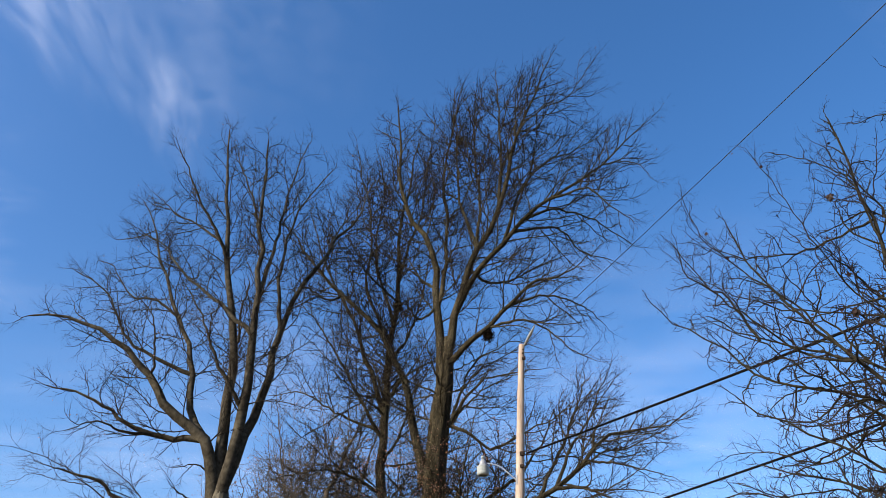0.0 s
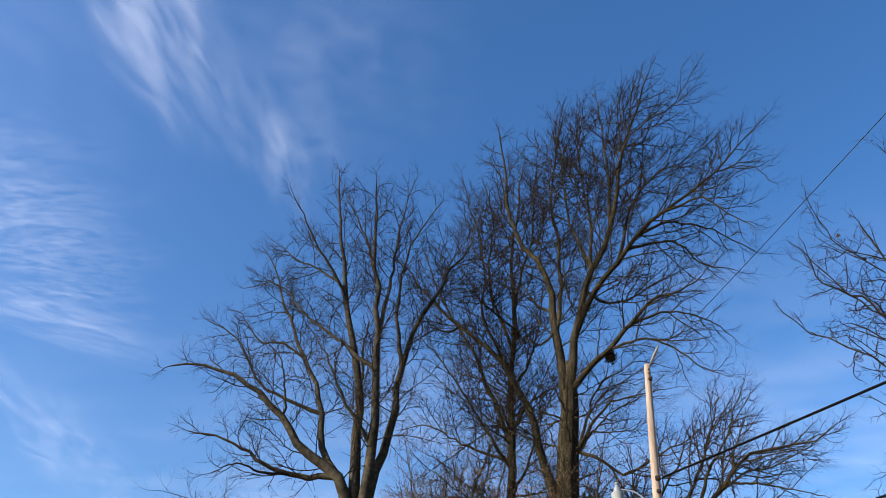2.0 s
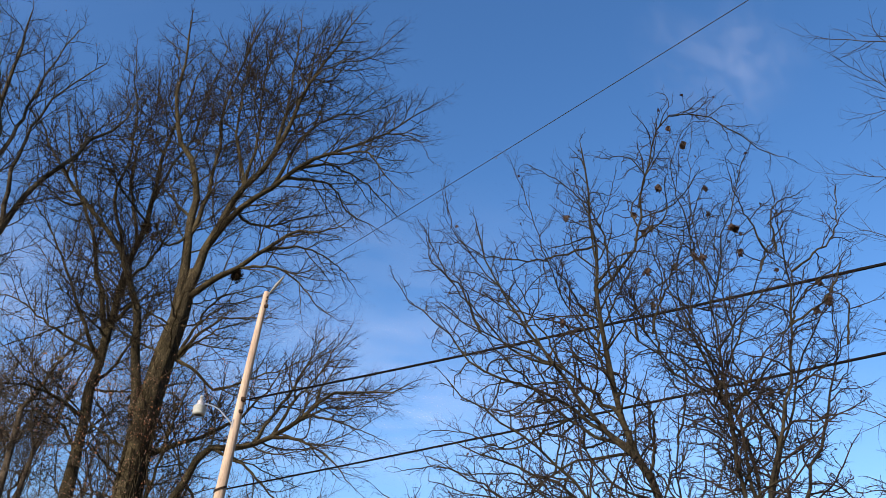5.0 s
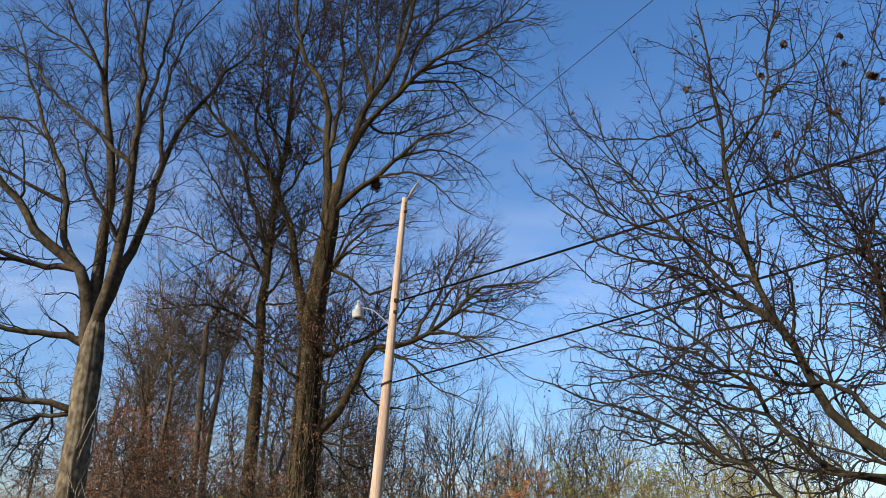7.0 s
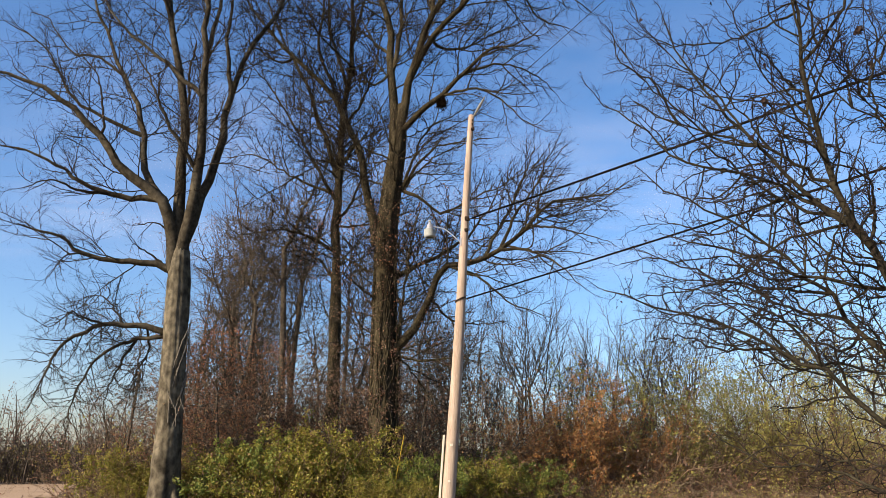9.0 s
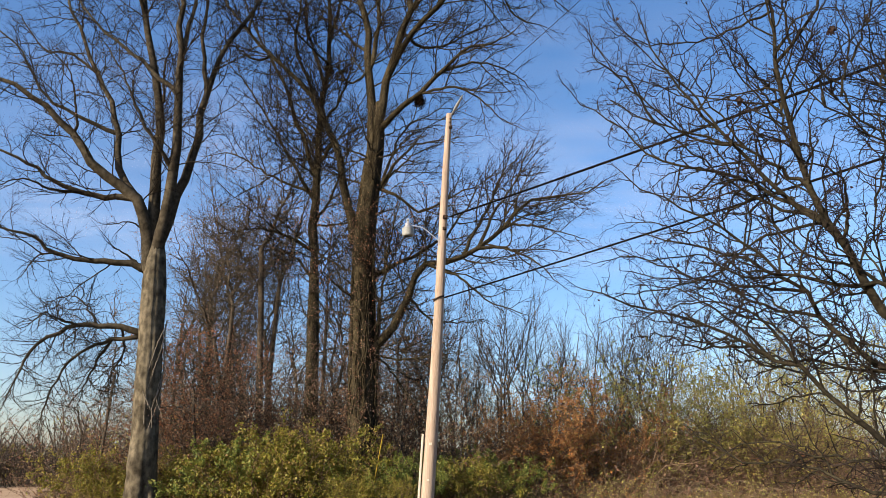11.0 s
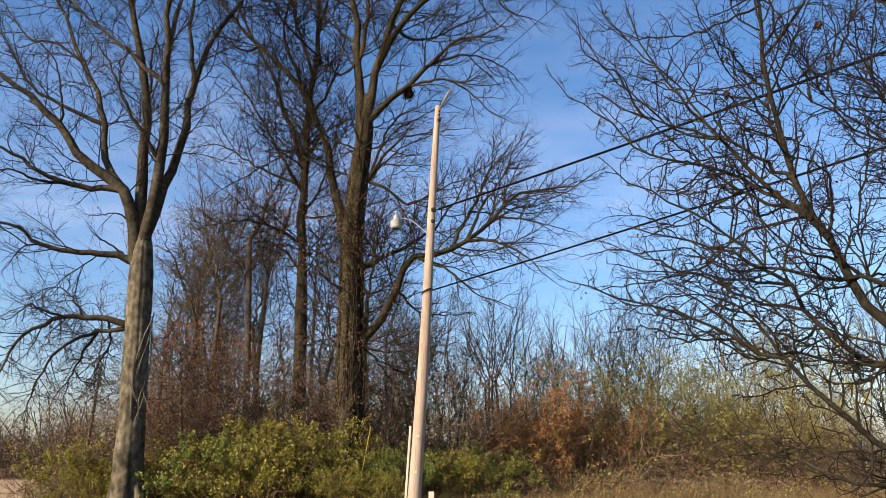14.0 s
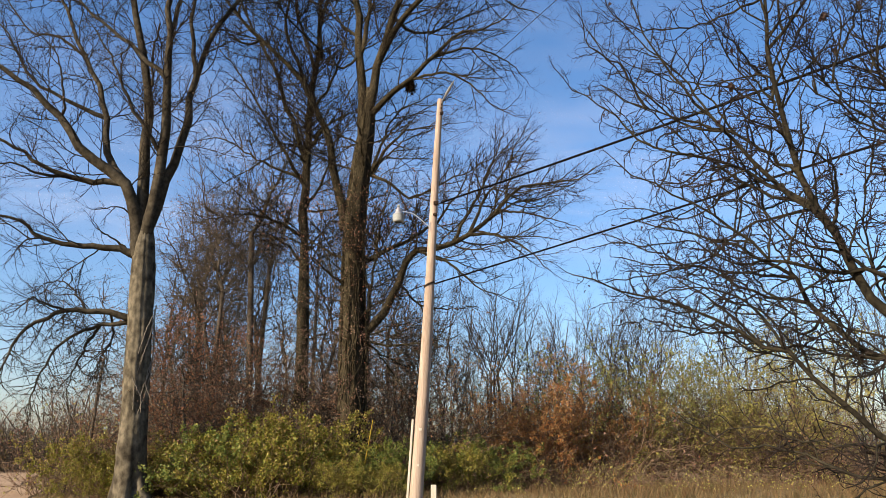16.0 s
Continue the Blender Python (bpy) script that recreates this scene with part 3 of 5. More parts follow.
def stake():
    bm = bmesh.new()
    box(bm, (0, 0, 0.42), (0.11, 0.09, 0.94), bevel=0.008)
    ob = bm_part("wooden_post", bm, pale_board)
    ob.location = (-0.18, 15.5, 0)
    tagged(ob, "short square weathered post by the pole", "post")


guy_marker()
stake()


# ---- the great trees ----
def dent(ob, centre, size, depth):
    """A hollow (or, below nought, a swelling) in a trunk's skin."""
    me = ob.data
    co = np.empty(len(me.vertices) * 3, np.float32)
    me.vertices.foreach_get("co", co)
    co = co.reshape(-1, 3)
    d = (co - np.asarray(centre)) / np.asarray(size)
    w = np.exp(-(d ** 2).sum(axis=1))[:, None]
    inward = unit(np.stack([-co[:, 0], -co[:, 1], np.zeros(len(co))], axis=1))
    me.vertices.foreach_set("co", (co + inward * w * depth).astype(np.float32).ravel())
    me.update()


def side_limbs(tree, count, x, z0, z1, lo, hi):
    """Lesser limbs that spring from the stem by turns and curve upwards."""
    rng = tree["rng"]
    for i in range(count):
        z, a, r = z0 + (z1 - z0) * (i + rng.uniform(0, 1)) / count, i * 2.4 + rng.uniform(-0.5, 0.5), rng.uniform(lo, hi)
        u, v, rise = math.cos(a) * r, math.sin(a) * r, r * rng.uniform(0.15, 0.85)
        limb(tree, 0.018 + 0.009 * r, 0.012, (x, 0.0, z), (x + u * 0.45, v * 0.45, z + rise * 0.4), (x + u, v, z + rise))


def grey_tree():
    l = tree_start("bare_tree", -10.1, 26.0, 0.0, "tall bare grey-barked tree with forking upright limbs", 11)
    stem = trunk(l, bark_grey, [(0.0, 0, -0.1), (-0.08, 0, 0.6), (-0.14, 0, 2.5), (-0.2, 0, 4.4), (-0.24, 0, 5.9), (-0.28, 0, 7.4), (-0.32, 0, 8.5), (-0.33, 0, 9.7)],
          [0.62, 0.50, 0.45, 0.43, 0.42, 0.41, 0.40, 0.41, 0.40, 0.33, 0.14], 0.022, k=110, sides=44)
    dent(stem, (0.22, -0.36, 3.45), (0.16, 0.3, 0.34), 0.20)
    dent(stem, (0.20, -0.42, 0.35), (0.11, 0.3, 0.75), 0.22)
    dent(stem, (0.26, -0.28, 5.2), (0.10, 0.3, 0.22), 0.12)
    dent(stem, (-0.30, -0.36, 1.7), (0.22, 0.3, 0.5), -0.07)
    for z in np.arange(0.8, 9.0, 0.45):
        turn = l["rng"].uniform(-3.1, 0.2)
        dent(stem, (0.38 * math.cos(turn), 0.38 * math.sin(turn), z), (0.2, 0.2, l["rng"].uniform(0.2, 0.5)), l["rng"].uniform(-0.07, 0.06))
    dent(stem, (0.05, -0.42, 2.5), (0.25, 0.3, 0.35), -0.06)
    dent(stem, (-0.15, -0.38, 4.4), (0.25, 0.3, 0.4), -0.05)
    limb(l, 0.27, 0.03, (-0.5, 0.0, 8.2), (-0.8, -0.2, 10.2), (-1.4, -0.5, 11.1), (-2.6, -0.8, 11.9), (-3.4, -1.0, 13.1), (-4.5, -1.2, 14.2), (-5.6, -1.5, 14.9), (-7.0, -1.8, 15.3), (-8.0, -2.0, 15.2))
    limb(l, 0.15, 0.02, (-1.0, 0.0, 10.6), (-1.9, 0.3, 11.9), (-2.5, 0.6, 13.8), (-2.9, 0.9, 15.0), (-3.8, 1.3, 16.6), (-5.4, 1.6, 19.8), (-6.2, 1.9, 21.7), (-7.3, 2.2, 23.7))
    limb(l, 0.25, 0.03, (-0.3, 0.0, 8.2), (-0.6, 0.2, 11.8), (-0.8, 0.3, 14.1), (-1.6, 0.5, 17.8), (-2.1, 0.7, 19.9), (-2.6, 0.8, 22.6), (-3.2, 1.0, 26.7))
    limb(l, 0.1, 0.02, (-1.9, 0.6, 18.7), (-2.4, 0.1, 20.2), (-3.1, -0.4, 21.3), (-3.6, -1.0, 22.6), (-4.1, -1.5, 23.6))
    limb(l, 0.27, 0.03, (-0.1, 0.0, 8.2), (0.2, -0.1, 11.0), (0.2, -0.2, 12.3), (0.2, -0.3, 13.8), (0.1, -0.4, 16.3), (-0.1, -0.5, 18.4), (-0.3, -0.6, 20.3), (-0.3, -0.7, 22.4), (-0.4, -0.8, 24.3))
    limb(l, 0.1, 0.02, (-0.3, -0.5, 19.5), (-1.0, 0.2, 21.6), (-2.0, 0.8, 23.9), (-2.9, 1.5, 26.1))
    limb(l, 0.22, 0.02, (0.2, 0.0, 9.1), (0.5, 0.2, 10.9), (0.7, 0.5, 13.0), (0.7, 0.8, 15.5), (1.2, 1.0, 17.5), (1.9, 1.2, 18.8), (2.6, 1.5, 20.5), (3.4, 1.8, 21.8), (3.8, 2.0, 23.7))
    limb(l, 0.11, 0.02, (0.2, 0.8, 15.6), (0.5, 0.5, 17.8), (0.8, 0.2, 19.8), (1.4, -0.2, 21.2), (2.6, -0.5, 22.6))
    limb(l, 0.1, 0.02, (0.1, -0.5, 16.7), (0.4, -0.2, 19.0), (0.4, 0.2, 21.3), (0.6, 0.5, 23.4), (0.9, 0.8, 25.3))
    limb(l, 0.1, 0.02, (0.4, -0.3, 12.0), (-0.2, -0.6, 12.6), (-0.8, -1.0, 13.4), (-1.3, -1.3, 14.6), (-1.8, -1.7, 15.7), (-2.1, -2.0, 16.1))
    limb(l, 0.11, 0.02, (0.1, -0.4, 14.7), (-1.3, -0.1, 16.2), (-2.5, 0.3, 17.3), (-3.8, 0.6, 18.5), (-5.0, 0.9, 20.1), (-6.1, 1.3, 20.9), (-7.5, 1.6, 21.0))
    limb(l, 0.13, 0.02, (-1.3, 0.0, 10.8), (-2.4, -0.3, 10.9), (-3.1, -0.7, 11.0), (-4.0, -1.0, 11.4), (-4.5, -1.3, 11.8), (-5.5, -1.7, 12.2), (-6.5, -2.0, 12.4))
    limb(l, 0.07, 0.015, (-2.9, -1.0, 10.8), (-3.6, -1.5, 10.8), (-4.3, -2.0, 11.0), (-4.9, -2.5, 10.5))
    limb(l, 0.1, 0.02, (-2.7, 0.8, 14.0), (-4.0, 0.5, 14.5), (-5.0, 0.2, 15.0), (-5.7, 0.0, 16.0), (-6.3, -0.3, 17.1), (-7.7, -0.6, 18.0))
    limb(l, 0.06, 0.035, (-0.9, 0.4, 14.2), (-0.7, 0.3, 15.0), (-0.8, 0.3, 16.2), (-0.6, 0.2, 17.5))
    limb(l, 0.06, 0.015, (-3.5, -1.0, 13.0), (-3.2, -1.2, 13.5), (-3.4, -1.3, 15.0), (-3.8, -1.4, 15.7), (-4.3, -1.6, 16.2))
    limb(l, 0.07, 0.015, (-3.8, 1.0, 16.8), (-5.1, 1.4, 17.7), (-6.5, 1.8, 18.2), (-7.8, 2.1, 19.8), (-8.9, 2.5, 20.6))
    limb(l, 0.07, 0.015, (-2.1, 0.5, 19.7), (-3.7, 1.0, 21.2), (-5.1, 1.5, 22.2), (-6.2, 2.0, 23.4), (-7.1, 2.5, 24.4))
    limb(l, 0.14, 0.03, (-0.5, 0.0, 8.1), (-1.2, -0.2, 8.4), (-2.5, -0.5, 8.5), (-3.2, -0.7, 8.6), (-3.7, -0.9, 8.8), (-4.1, -1.1, 9.2), (-4.7, -1.4, 9.3), (-5.3, -1.6, 9.5))
    limb(l, 0.07, 0.02, (-0.6, 0.0, 8.2), (-1.2, -0.2, 8.7), (-1.7, -0.5, 9.0))
    limb(l, 0.04, 0.012, (-3.5, -1.1, 8.7), (-3.8, -1.4, 8.4), (-4.1, -1.6, 7.7))
    limb(l, 0.045, 0.012, (-0.7, 0.0, 9.7), (-1.2, -0.4, 9.9), (-1.8, -0.8, 9.7))
    limb(l, 0.13, 0.02, (-0.3, 0.0, 5.9), (-1.4, -0.3, 6.2), (-2.6, -0.6, 6.2), (-2.9, -0.9, 5.9), (-3.5, -1.2, 5.5), (-3.8, -1.5, 4.5), (-3.9, -1.8, 3.7))
    limb(l, 0.1, 0.02, (-0.4, 0.0, 5.7), (-1.6, -0.1, 5.7), (-2.4, -0.3, 5.4), (-3.0, -0.4, 4.6), (-3.3, -0.6, 3.6), (-3.3, -0.7, 3.1))
    limb(l, 0.07, 0.015, (-1.6, -0.3, 5.7), (-2.0, 0.0, 5.1), (-2.6, 0.4, 4.0), (-2.8, 0.7, 3.4))
    limb(l, 0.05, 0.012, (-2.4, -0.9, 6.1), (-3.1, -1.2, 6.4), (-3.3, -1.4, 6.5), (-3.6, -1.7, 6.0), (-3.8, -2.0, 5.9))
    limb(l, 0.05, 0.012, (-1.8, -0.5, 6.2), (-2.5, -0.1, 6.9), (-3.2, 0.2, 7.4), (-4.3, 0.6, 7.3))
    limb(l, 0.05, 0.012, (-1.1, -0.5, 6.0), (-1.2, 0.2, 5.4), (-1.9, 0.9, 4.7), (-2.2, 1.6, 3.8))
    limb(l, 0.05, 0.015, (-3.3, -1.5, 8.5), (-4.3, -1.7, 9.0), (-5.5, -1.9, 9.7), (-6.5, -2.2, 10.0), (-7.1, -2.4, 10.1))
    limb(l, 0.04, 0.012, (-4.4, -1.5, 9.1), (-5.4, -1.3, 9.2), (-6.5, -1.2, 9.5), (-7.4, -1.0, 9.3))
    lines = dress(l, bark_limb, bark_twig, [
        dict(gap=0.58, t0=0.18, angle=48, ratio=0.36, lo=0.7, hi=2.8, k=10, gnarl=0.15, up=0.04, rmax=0.026),
        dict(gap=0.24, t0=0.10, angle=50, ratio=0.46, lo=0.35, hi=1.4, k=6, gnarl=0.17, up=0.045, rmax=0.018),
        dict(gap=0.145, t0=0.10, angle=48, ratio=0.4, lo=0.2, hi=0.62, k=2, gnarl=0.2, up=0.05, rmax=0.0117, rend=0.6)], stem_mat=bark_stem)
    V, Q = leaves_on(l["rng"], lines[3], 500, 0.06)
    tagged(part("dry_foliage", V, Q, leaf_brown, l["ob"], "few dry brown leaves"), kind="stuff")
    rng = l["rng"]
    low = [i for i, p in enumerate(l["P"]) if p[-1, 2] < 8.5 and p[-1, 0] < -2]
    D, S = sprout(rng, np.stack([l["P"][i] for i in low]), np.stack([l["R"][i] for i in low]), 0.11, 0.12, 60, 0.6, 2.3, 8, 0.2, -0.05, 0.014)
    E, T = sprout(rng, D, S, 0.16, 0.1, 50, 0.2, 0.8, 4, 0.22, -0.06, 0.009)
    V, Q = joined([tubes(D, S, 4), tubes(E, T, 3)])
    tagged(part("drooping_growth", V, Q, bark_limb, l["ob"], "thin drooping twigs"), kind="stuff")
    for i in range(7):
        a0, z0 = rng.uniform(-2.6, -0.2), rng.uniform(3.2, 4.2)
        pts = [(0.38 * math.cos(a0 + 0.5 * s) - 0.1, 0.40 * math.sin(a0 + 0.5 * s), z0 + s * rng.uniform(0.6, 0.9)) for s in range(4)]
        pts = [(pts[0][0] + rng.normal(0.1, 0.15), pts[0][1] - 0.15, z0 - rng.uniform(0.3, 0.9))] + pts
        P = resample(pts, 24) + rng.normal(0, 0.007, (24, 3))
        V, Q = tubes(P[None], np.linspace(0.010, 0.018, 24)[None], 6)
        part("vine", V, Q, vine_grey, l["ob"], "dead grey climbing vine")


def great_tree():
    b = tree_start("bare_tree", -3.2, 28.0, 0.0, "tall broad bare tree with rough brown bark, leaning crown", 23)
    trunk(b, bark_brown, [(0.05, 0, -0.1), (-0.02, 0, 2.9), (-0.06, 0, 5.7), (-0.08, 0, 7.9), (-0.04, 0, 10.1), (0.16, 0, 12.4), (0.34, 0, 13.9), (0.42, 0, 15.6)],
          [0.62, 0.49, 0.45, 0.43, 0.41, 0.38, 0.35, 0.33, 0.27, 0.12], 0.09)
    limb(b, 0.22, 0.03, (0.2, 0.0, 13.2), (0.0, 0.1, 16.5), (-0.1, 0.3, 18.7), (-0.4, 0.4, 20.3), (-1.4, 0.6, 22.1), (-1.9, 0.7, 24.1), (-2.0, 0.9, 26.2), (-2.2, 1.0, 29.4))
    limb(b, 0.12, 0.02, (0.0, 0.0, 16.9), (0.3, 0.5, 19.7), (0.3, 1.0, 22.4), (0.1, 1.4, 25.2), (0.6, 1.9, 28.8), (0.9, 2.4, 31.9))
    limb(b, 0.25, 0.03, (0.35, 0.0, 13.6), (0.7, -0.1, 16.0), (1.0, -0.1, 17.6), (1.8, -0.2, 19.8), (2.6, -0.3, 21.0), (3.1, -0.4, 23.2), (3.7, -0.4, 25.6), (4.5, -0.5, 27.9), (5.6, -0.6, 30.3))
    limb(b, 0.11, 0.02, (2.8, -0.5, 21.7), (2.9, -0.2, 24.3), (2.9, 0.1, 26.7), (2.9, 0.5, 29.1), (2.9, 0.8, 31.0))
    limb(b, 0.11, 0.02, (3.3, -0.5, 24.0), (4.0, -0.7, 26.0), (4.9, -0.9, 26.9), (6.0, -1.2, 27.1), (6.8, -1.4, 28.1), (7.6, -1.6, 29.2))
    limb(b, 0.09, 0.02, (1.5, 0.0, 19.5), (1.1, 0.3, 21.9), (0.9, 0.7, 23.4), (0.8, 1.0, 25.8), (0.7, 1.4, 28.3), (0.6, 1.7, 30.7))
    limb(b, 0.09, 0.02, (1.8, -0.3, 19.8), (1.9, 0.1, 22.2), (1.7, 0.5, 24.8), (1.7, 0.9, 27.7), (2.1, 1.3, 30.7))
    limb(b, 0.08, 0.02, (3.6, -0.5, 25.4), (3.8, 0.2, 28.0), (4.4, 0.8, 30.1), (5.0, 1.5, 31.8))
    limb(b, 0.2, 0.02, (0.8, 0.0, 16.6), (1.5, -0.2, 18.1), (2.3, -0.4, 19.1), (3.3, -0.6, 20.2), (4.4, -0.8, 21.3), (5.8, -0.9, 22.2), (7.2, -1.1, 23.1), (8.3, -1.3, 24.1), (9.5, -1.5, 25.1))
    limb(b, 0.08, 0.015, (7.2, -1.0, 23.2), (8.1, -1.3, 23.1), (8.8, -1.7, 22.5), (9.1, -2.0, 21.5))
    limb(b, 0.1, 0.02, (3.3, -0.6, 20.2), (4.5, -0.2, 20.6), (5.5, 0.1, 20.5), (6.1, 0.4, 19.7), (7.4, 0.8, 19.4))
    limb(b, 0.09, 0.02, (3.8, -0.6, 20.7), (5.1, -0.1, 21.6), (6.5, 0.4, 21.5), (7.5, 0.9, 21.1), (8.5, 1.4, 20.5))
    limb(b, 0.09, 0.02, (5.1, -0.9, 21.8), (6.5, -1.5, 21.6), (7.1, -2.0, 20.4), (8.0, -2.6, 19.0))
    limb(b, 0.11, 0.02, (2.7, -0.2, 20.1), (3.8, 0.3, 23.1), (5.0, 0.8, 25.0), (6.7, 1.3, 26.2), (8.4, 1.8, 27.7))
    limb(b, 0.08, 0.02, (5.0, 0.4, 24.6), (5.9, 1.1, 26.0), (6.8, 1.8, 27.7), (7.7, 2.5, 29.1))
    limb(b, 0.14, 0.02, (0.8, 0.0, 14.5), (1.4, -0.3, 15.1), (2.1, -0.6, 15.7), (3.1, -0.9, 16.6), (4.0, -1.2, 17.3), (4.9, -1.5, 17.3), (5.9, -1.8, 17.7))
    limb(b, 0.07, 0.015, (2.1, -0.8, 15.9), (3.4, -1.1, 15.7), (4.3, -1.4, 15.1), (5.0, -1.7, 14.2), (5.7, -2.0, 13.5))
    limb(b, 0.07, 0.015, (3.1, -0.9, 16.6), (4.4, -0.4, 17.1), (5.7, 0.0, 16.9), (6.7, 0.5, 16.3))
    limb(b, 0.08, 0.015, (1.8, 0.2, 18.7), (2.3, 0.6, 18.3), (3.0, 1.0, 18.7), (4.3, 1.4, 19.6), (5.8, 1.8, 20.5))
    limb(b, 0.09, 0.015, (0.5, 0.0, 11.9), (1.1, -0.3, 12.8), (1.8, -0.6, 13.4), (2.7, -0.9, 13.5), (3.8, -1.2, 13.5))
    limb(b, 0.09, 0.015, (0.4, 0.0, 12.3), (1.4, 0.4, 14.5), (2.2, 0.8, 15.3), (3.1, 1.2, 15.9), (4.2, 1.6, 15.7))
    limb(b, 0.12, 0.015, (0.2, 0.0, 10.3), (1.4, -0.2, 10.8), (2.2, -0.4, 10.9), (3.5, -0.6, 11.4), (4.8, -0.8, 12.0), (6.0, -1.0, 12.8))
    limb(b, 0.07, 0.015, (0.4, 0.0, 11.9), (1.1, 0.3, 12.8), (2.0, 0.7, 13.7), (2.9, 1.0, 14.2))
    limb(b, 0.18, 0.02, (0.1, 0.0, 5.5), (0.9, -0.1, 6.2), (1.5, -0.3, 7.3), (1.9, -0.4, 8.2), (2.3, -0.6, 8.7), (3.5, -0.8, 8.8), (4.3, -0.9, 9.2), (5.2, -1.1, 10.0), (6.2, -1.2, 10.9), (7.7, -1.4, 11.0), (8.9, -1.5, 11.4))
    limb(b, 0.08, 0.015, (4.3, -0.9, 9.2), (4.8, -0.6, 10.5), (5.6, -0.2, 11.8), (6.2, 0.1, 13.1), (6.7, 0.4, 14.1))
    limb(b, 0.08, 0.015, (3.6, -0.8, 8.9), (4.8, 0.0, 11.3), (5.4, 0.8, 12.9), (5.9, 1.6, 14.5))
    limb(b, 0.08, 0.015, (4.2, -0.9, 9.2), (5.3, -1.4, 9.0), (6.3, -1.9, 8.3), (6.9, -2.4, 7.5))
    limb(b, 0.06, 0.012, (5.2, -1.0, 10.1), (6.2, -1.3, 9.9), (7.2, -1.5, 9.6), (8.0, -1.8, 9.2))
    limb(b, 0.06, 0.012, (4.8, -1.0, 9.7), (5.9, -0.5, 10.5), (7.2, -0.1, 10.9), (9.0, 0.4, 11.9))
    limb(b, 0.07, 0.015, (2.3, -0.6, 8.7), (3.5, -0.9, 8.1), (4.5, -1.2, 7.2), (5.7, -1.5, 6.6))
    limb(b, 0.06, 0.015, (1.6, -0.5, 7.4), (2.2, 0.1, 6.9), (3.3, 0.6, 6.7), (4.6, 1.2, 6.9))
    limb(b, 0.12, 0.02, (0.1, 0.0, 8.3), (1.1, 0.3, 8.9), (2.1, 0.6, 9.5), (3.1, 0.8, 10.3), (4.0, 1.1, 11.6), (4.5, 1.4, 12.9))
    limb(b, 0.06, 0.012, (0.1, 0.0, 5.5), (1.2, -0.5, 5.2), (2.3, -1.0, 5.2), (3.6, -1.5, 5.3))
    limb(b, 0.06, 0.012, (0.1, 0.0, 4.9), (0.9, 0.3, 4.9), (1.6, 0.7, 3.9), (2.0, 1.0, 3.1))
    limb(b, 0.07, 0.015, (-0.1, 0.0, 7.4), (-0.8, -0.4, 7.8), (-1.5, -0.9, 8.3), (-2.2, -1.3, 8.2))
    limb(b, 0.07, 0.015, (0.0, 0.0, 16.6), (-0.8, -0.4, 16.3), (-1.1, -0.8, 16.7), (-1.7, -1.2, 16.6))
    limb(b, 0.07, 0.015, (-0.1, 0.0, 18.3), (-0.8, 0.5, 18.7), (-1.4, 1.0, 20.0), (-2.4, 1.5, 20.9))
    limb(b, 0.15, 0.02, (0.3, 0.0, 4.9), (0.5, -0.2, 6.7), (0.7, -0.3, 8.0), (1.0, -0.5, 9.9), (1.3, -0.6, 11.2), (1.6, -0.8, 12.4))
    limb(b, 0.06, 0.015, (1.0, -0.3, 10.0), (1.3, 0.1, 9.4), (2.0, 0.6, 9.3), (2.6, 1.0, 9.9))
    side_limbs(b, 30, 0.1, 5.5, 14.0, 2.0, 4.6)
    lines = dress(b, bark_brown, bark_twig, [
        dict(gap=0.46, t0=0.16, angle=50, ratio=0.40, lo=0.7, hi=3.2, k=10, gnarl=0.13, up=0.04, rmax=0.036, pull=(0.035, 0, 0)),
        dict(gap=0.24, t0=0.10, angle=50, ratio=0.46, lo=0.35, hi=1.4, k=6, gnarl=0.17, up=0.045, rmax=0.018, pull=(0.035, 0, 0)),
        dict(gap=0.145, t0=0.10, angle=48, ratio=0.4, lo=0.2, hi=0.62, k=2, gnarl=0.2, up=0.05, rmax=0.0117, rend=0.6, pull=(0.035, 0, 0))])
    V, Q = leaves_on(b["rng"], lines[3], 900, 0.06)
    tagged(part("dry_foliage", V, Q, leaf_brown, b["ob"], "few dry brown leaves"), kind="stuff")
    rng = b["rng"]
    tip = lines[3][:, -1]
    low = lines[3][(tip[:, 2] < 11.0) & (np.abs(tip[:, 0]) < 4.2)]
    V, Q = leaves_on(rng, low, 2600, 0.062, 0.5)
    tagged(part("clinging_foliage", V, Q, leaf_russet, b["ob"], "russet leaves clinging to the low twigs"), kind="stuff")
    for i in range(16):
        a0 = rng.uniform(-3.0, 0.0)
        z0, z1, r0 = rng.uniform(0.2, 4), rng.uniform(6, 10), 0.46
        pts = [((r0 + 0.03) * math.cos(a0 + rng.normal(0, 0.25)), (r0 + 0.03) * math.sin(a0 + rng.normal(0, 0.25)), z0 + (z1 - z0) * s / 5) for s in range(6)]
        P = resample(pts, 30) + rng.normal(0, 0.015, (30, 3))
        V, Q = tubes(P[None], np.linspace(0.024, 0.012, 30)[None], 6)
        part("vine", V, Q, bark_brown, b["ob"], "brown climbing vine")
    # shaggy short shoots up the trunk
    n = 620
    z = rng.uniform(1.5, 11.5, n)
    a = rng.uniform(0, 2 * np.pi, n)
    way = np.stack([np.cos(a), np.sin(a), rng.uniform(-0.2, 0.7, n)], axis=1)
    start = np.stack([np.cos(a) * 0.40, np.sin(a) * 0.40, z], axis=1)
    P = march(rng, start, way, rng.uniform(0.2, 0.9, n), 5, 0.3, -0.02)
    V, Q = tubes(P, np.full((n, 5), 0.005), 3)
    tagged(part("shoot_growth", V, Q, bark_twig, b["ob"]), kind="stuff")
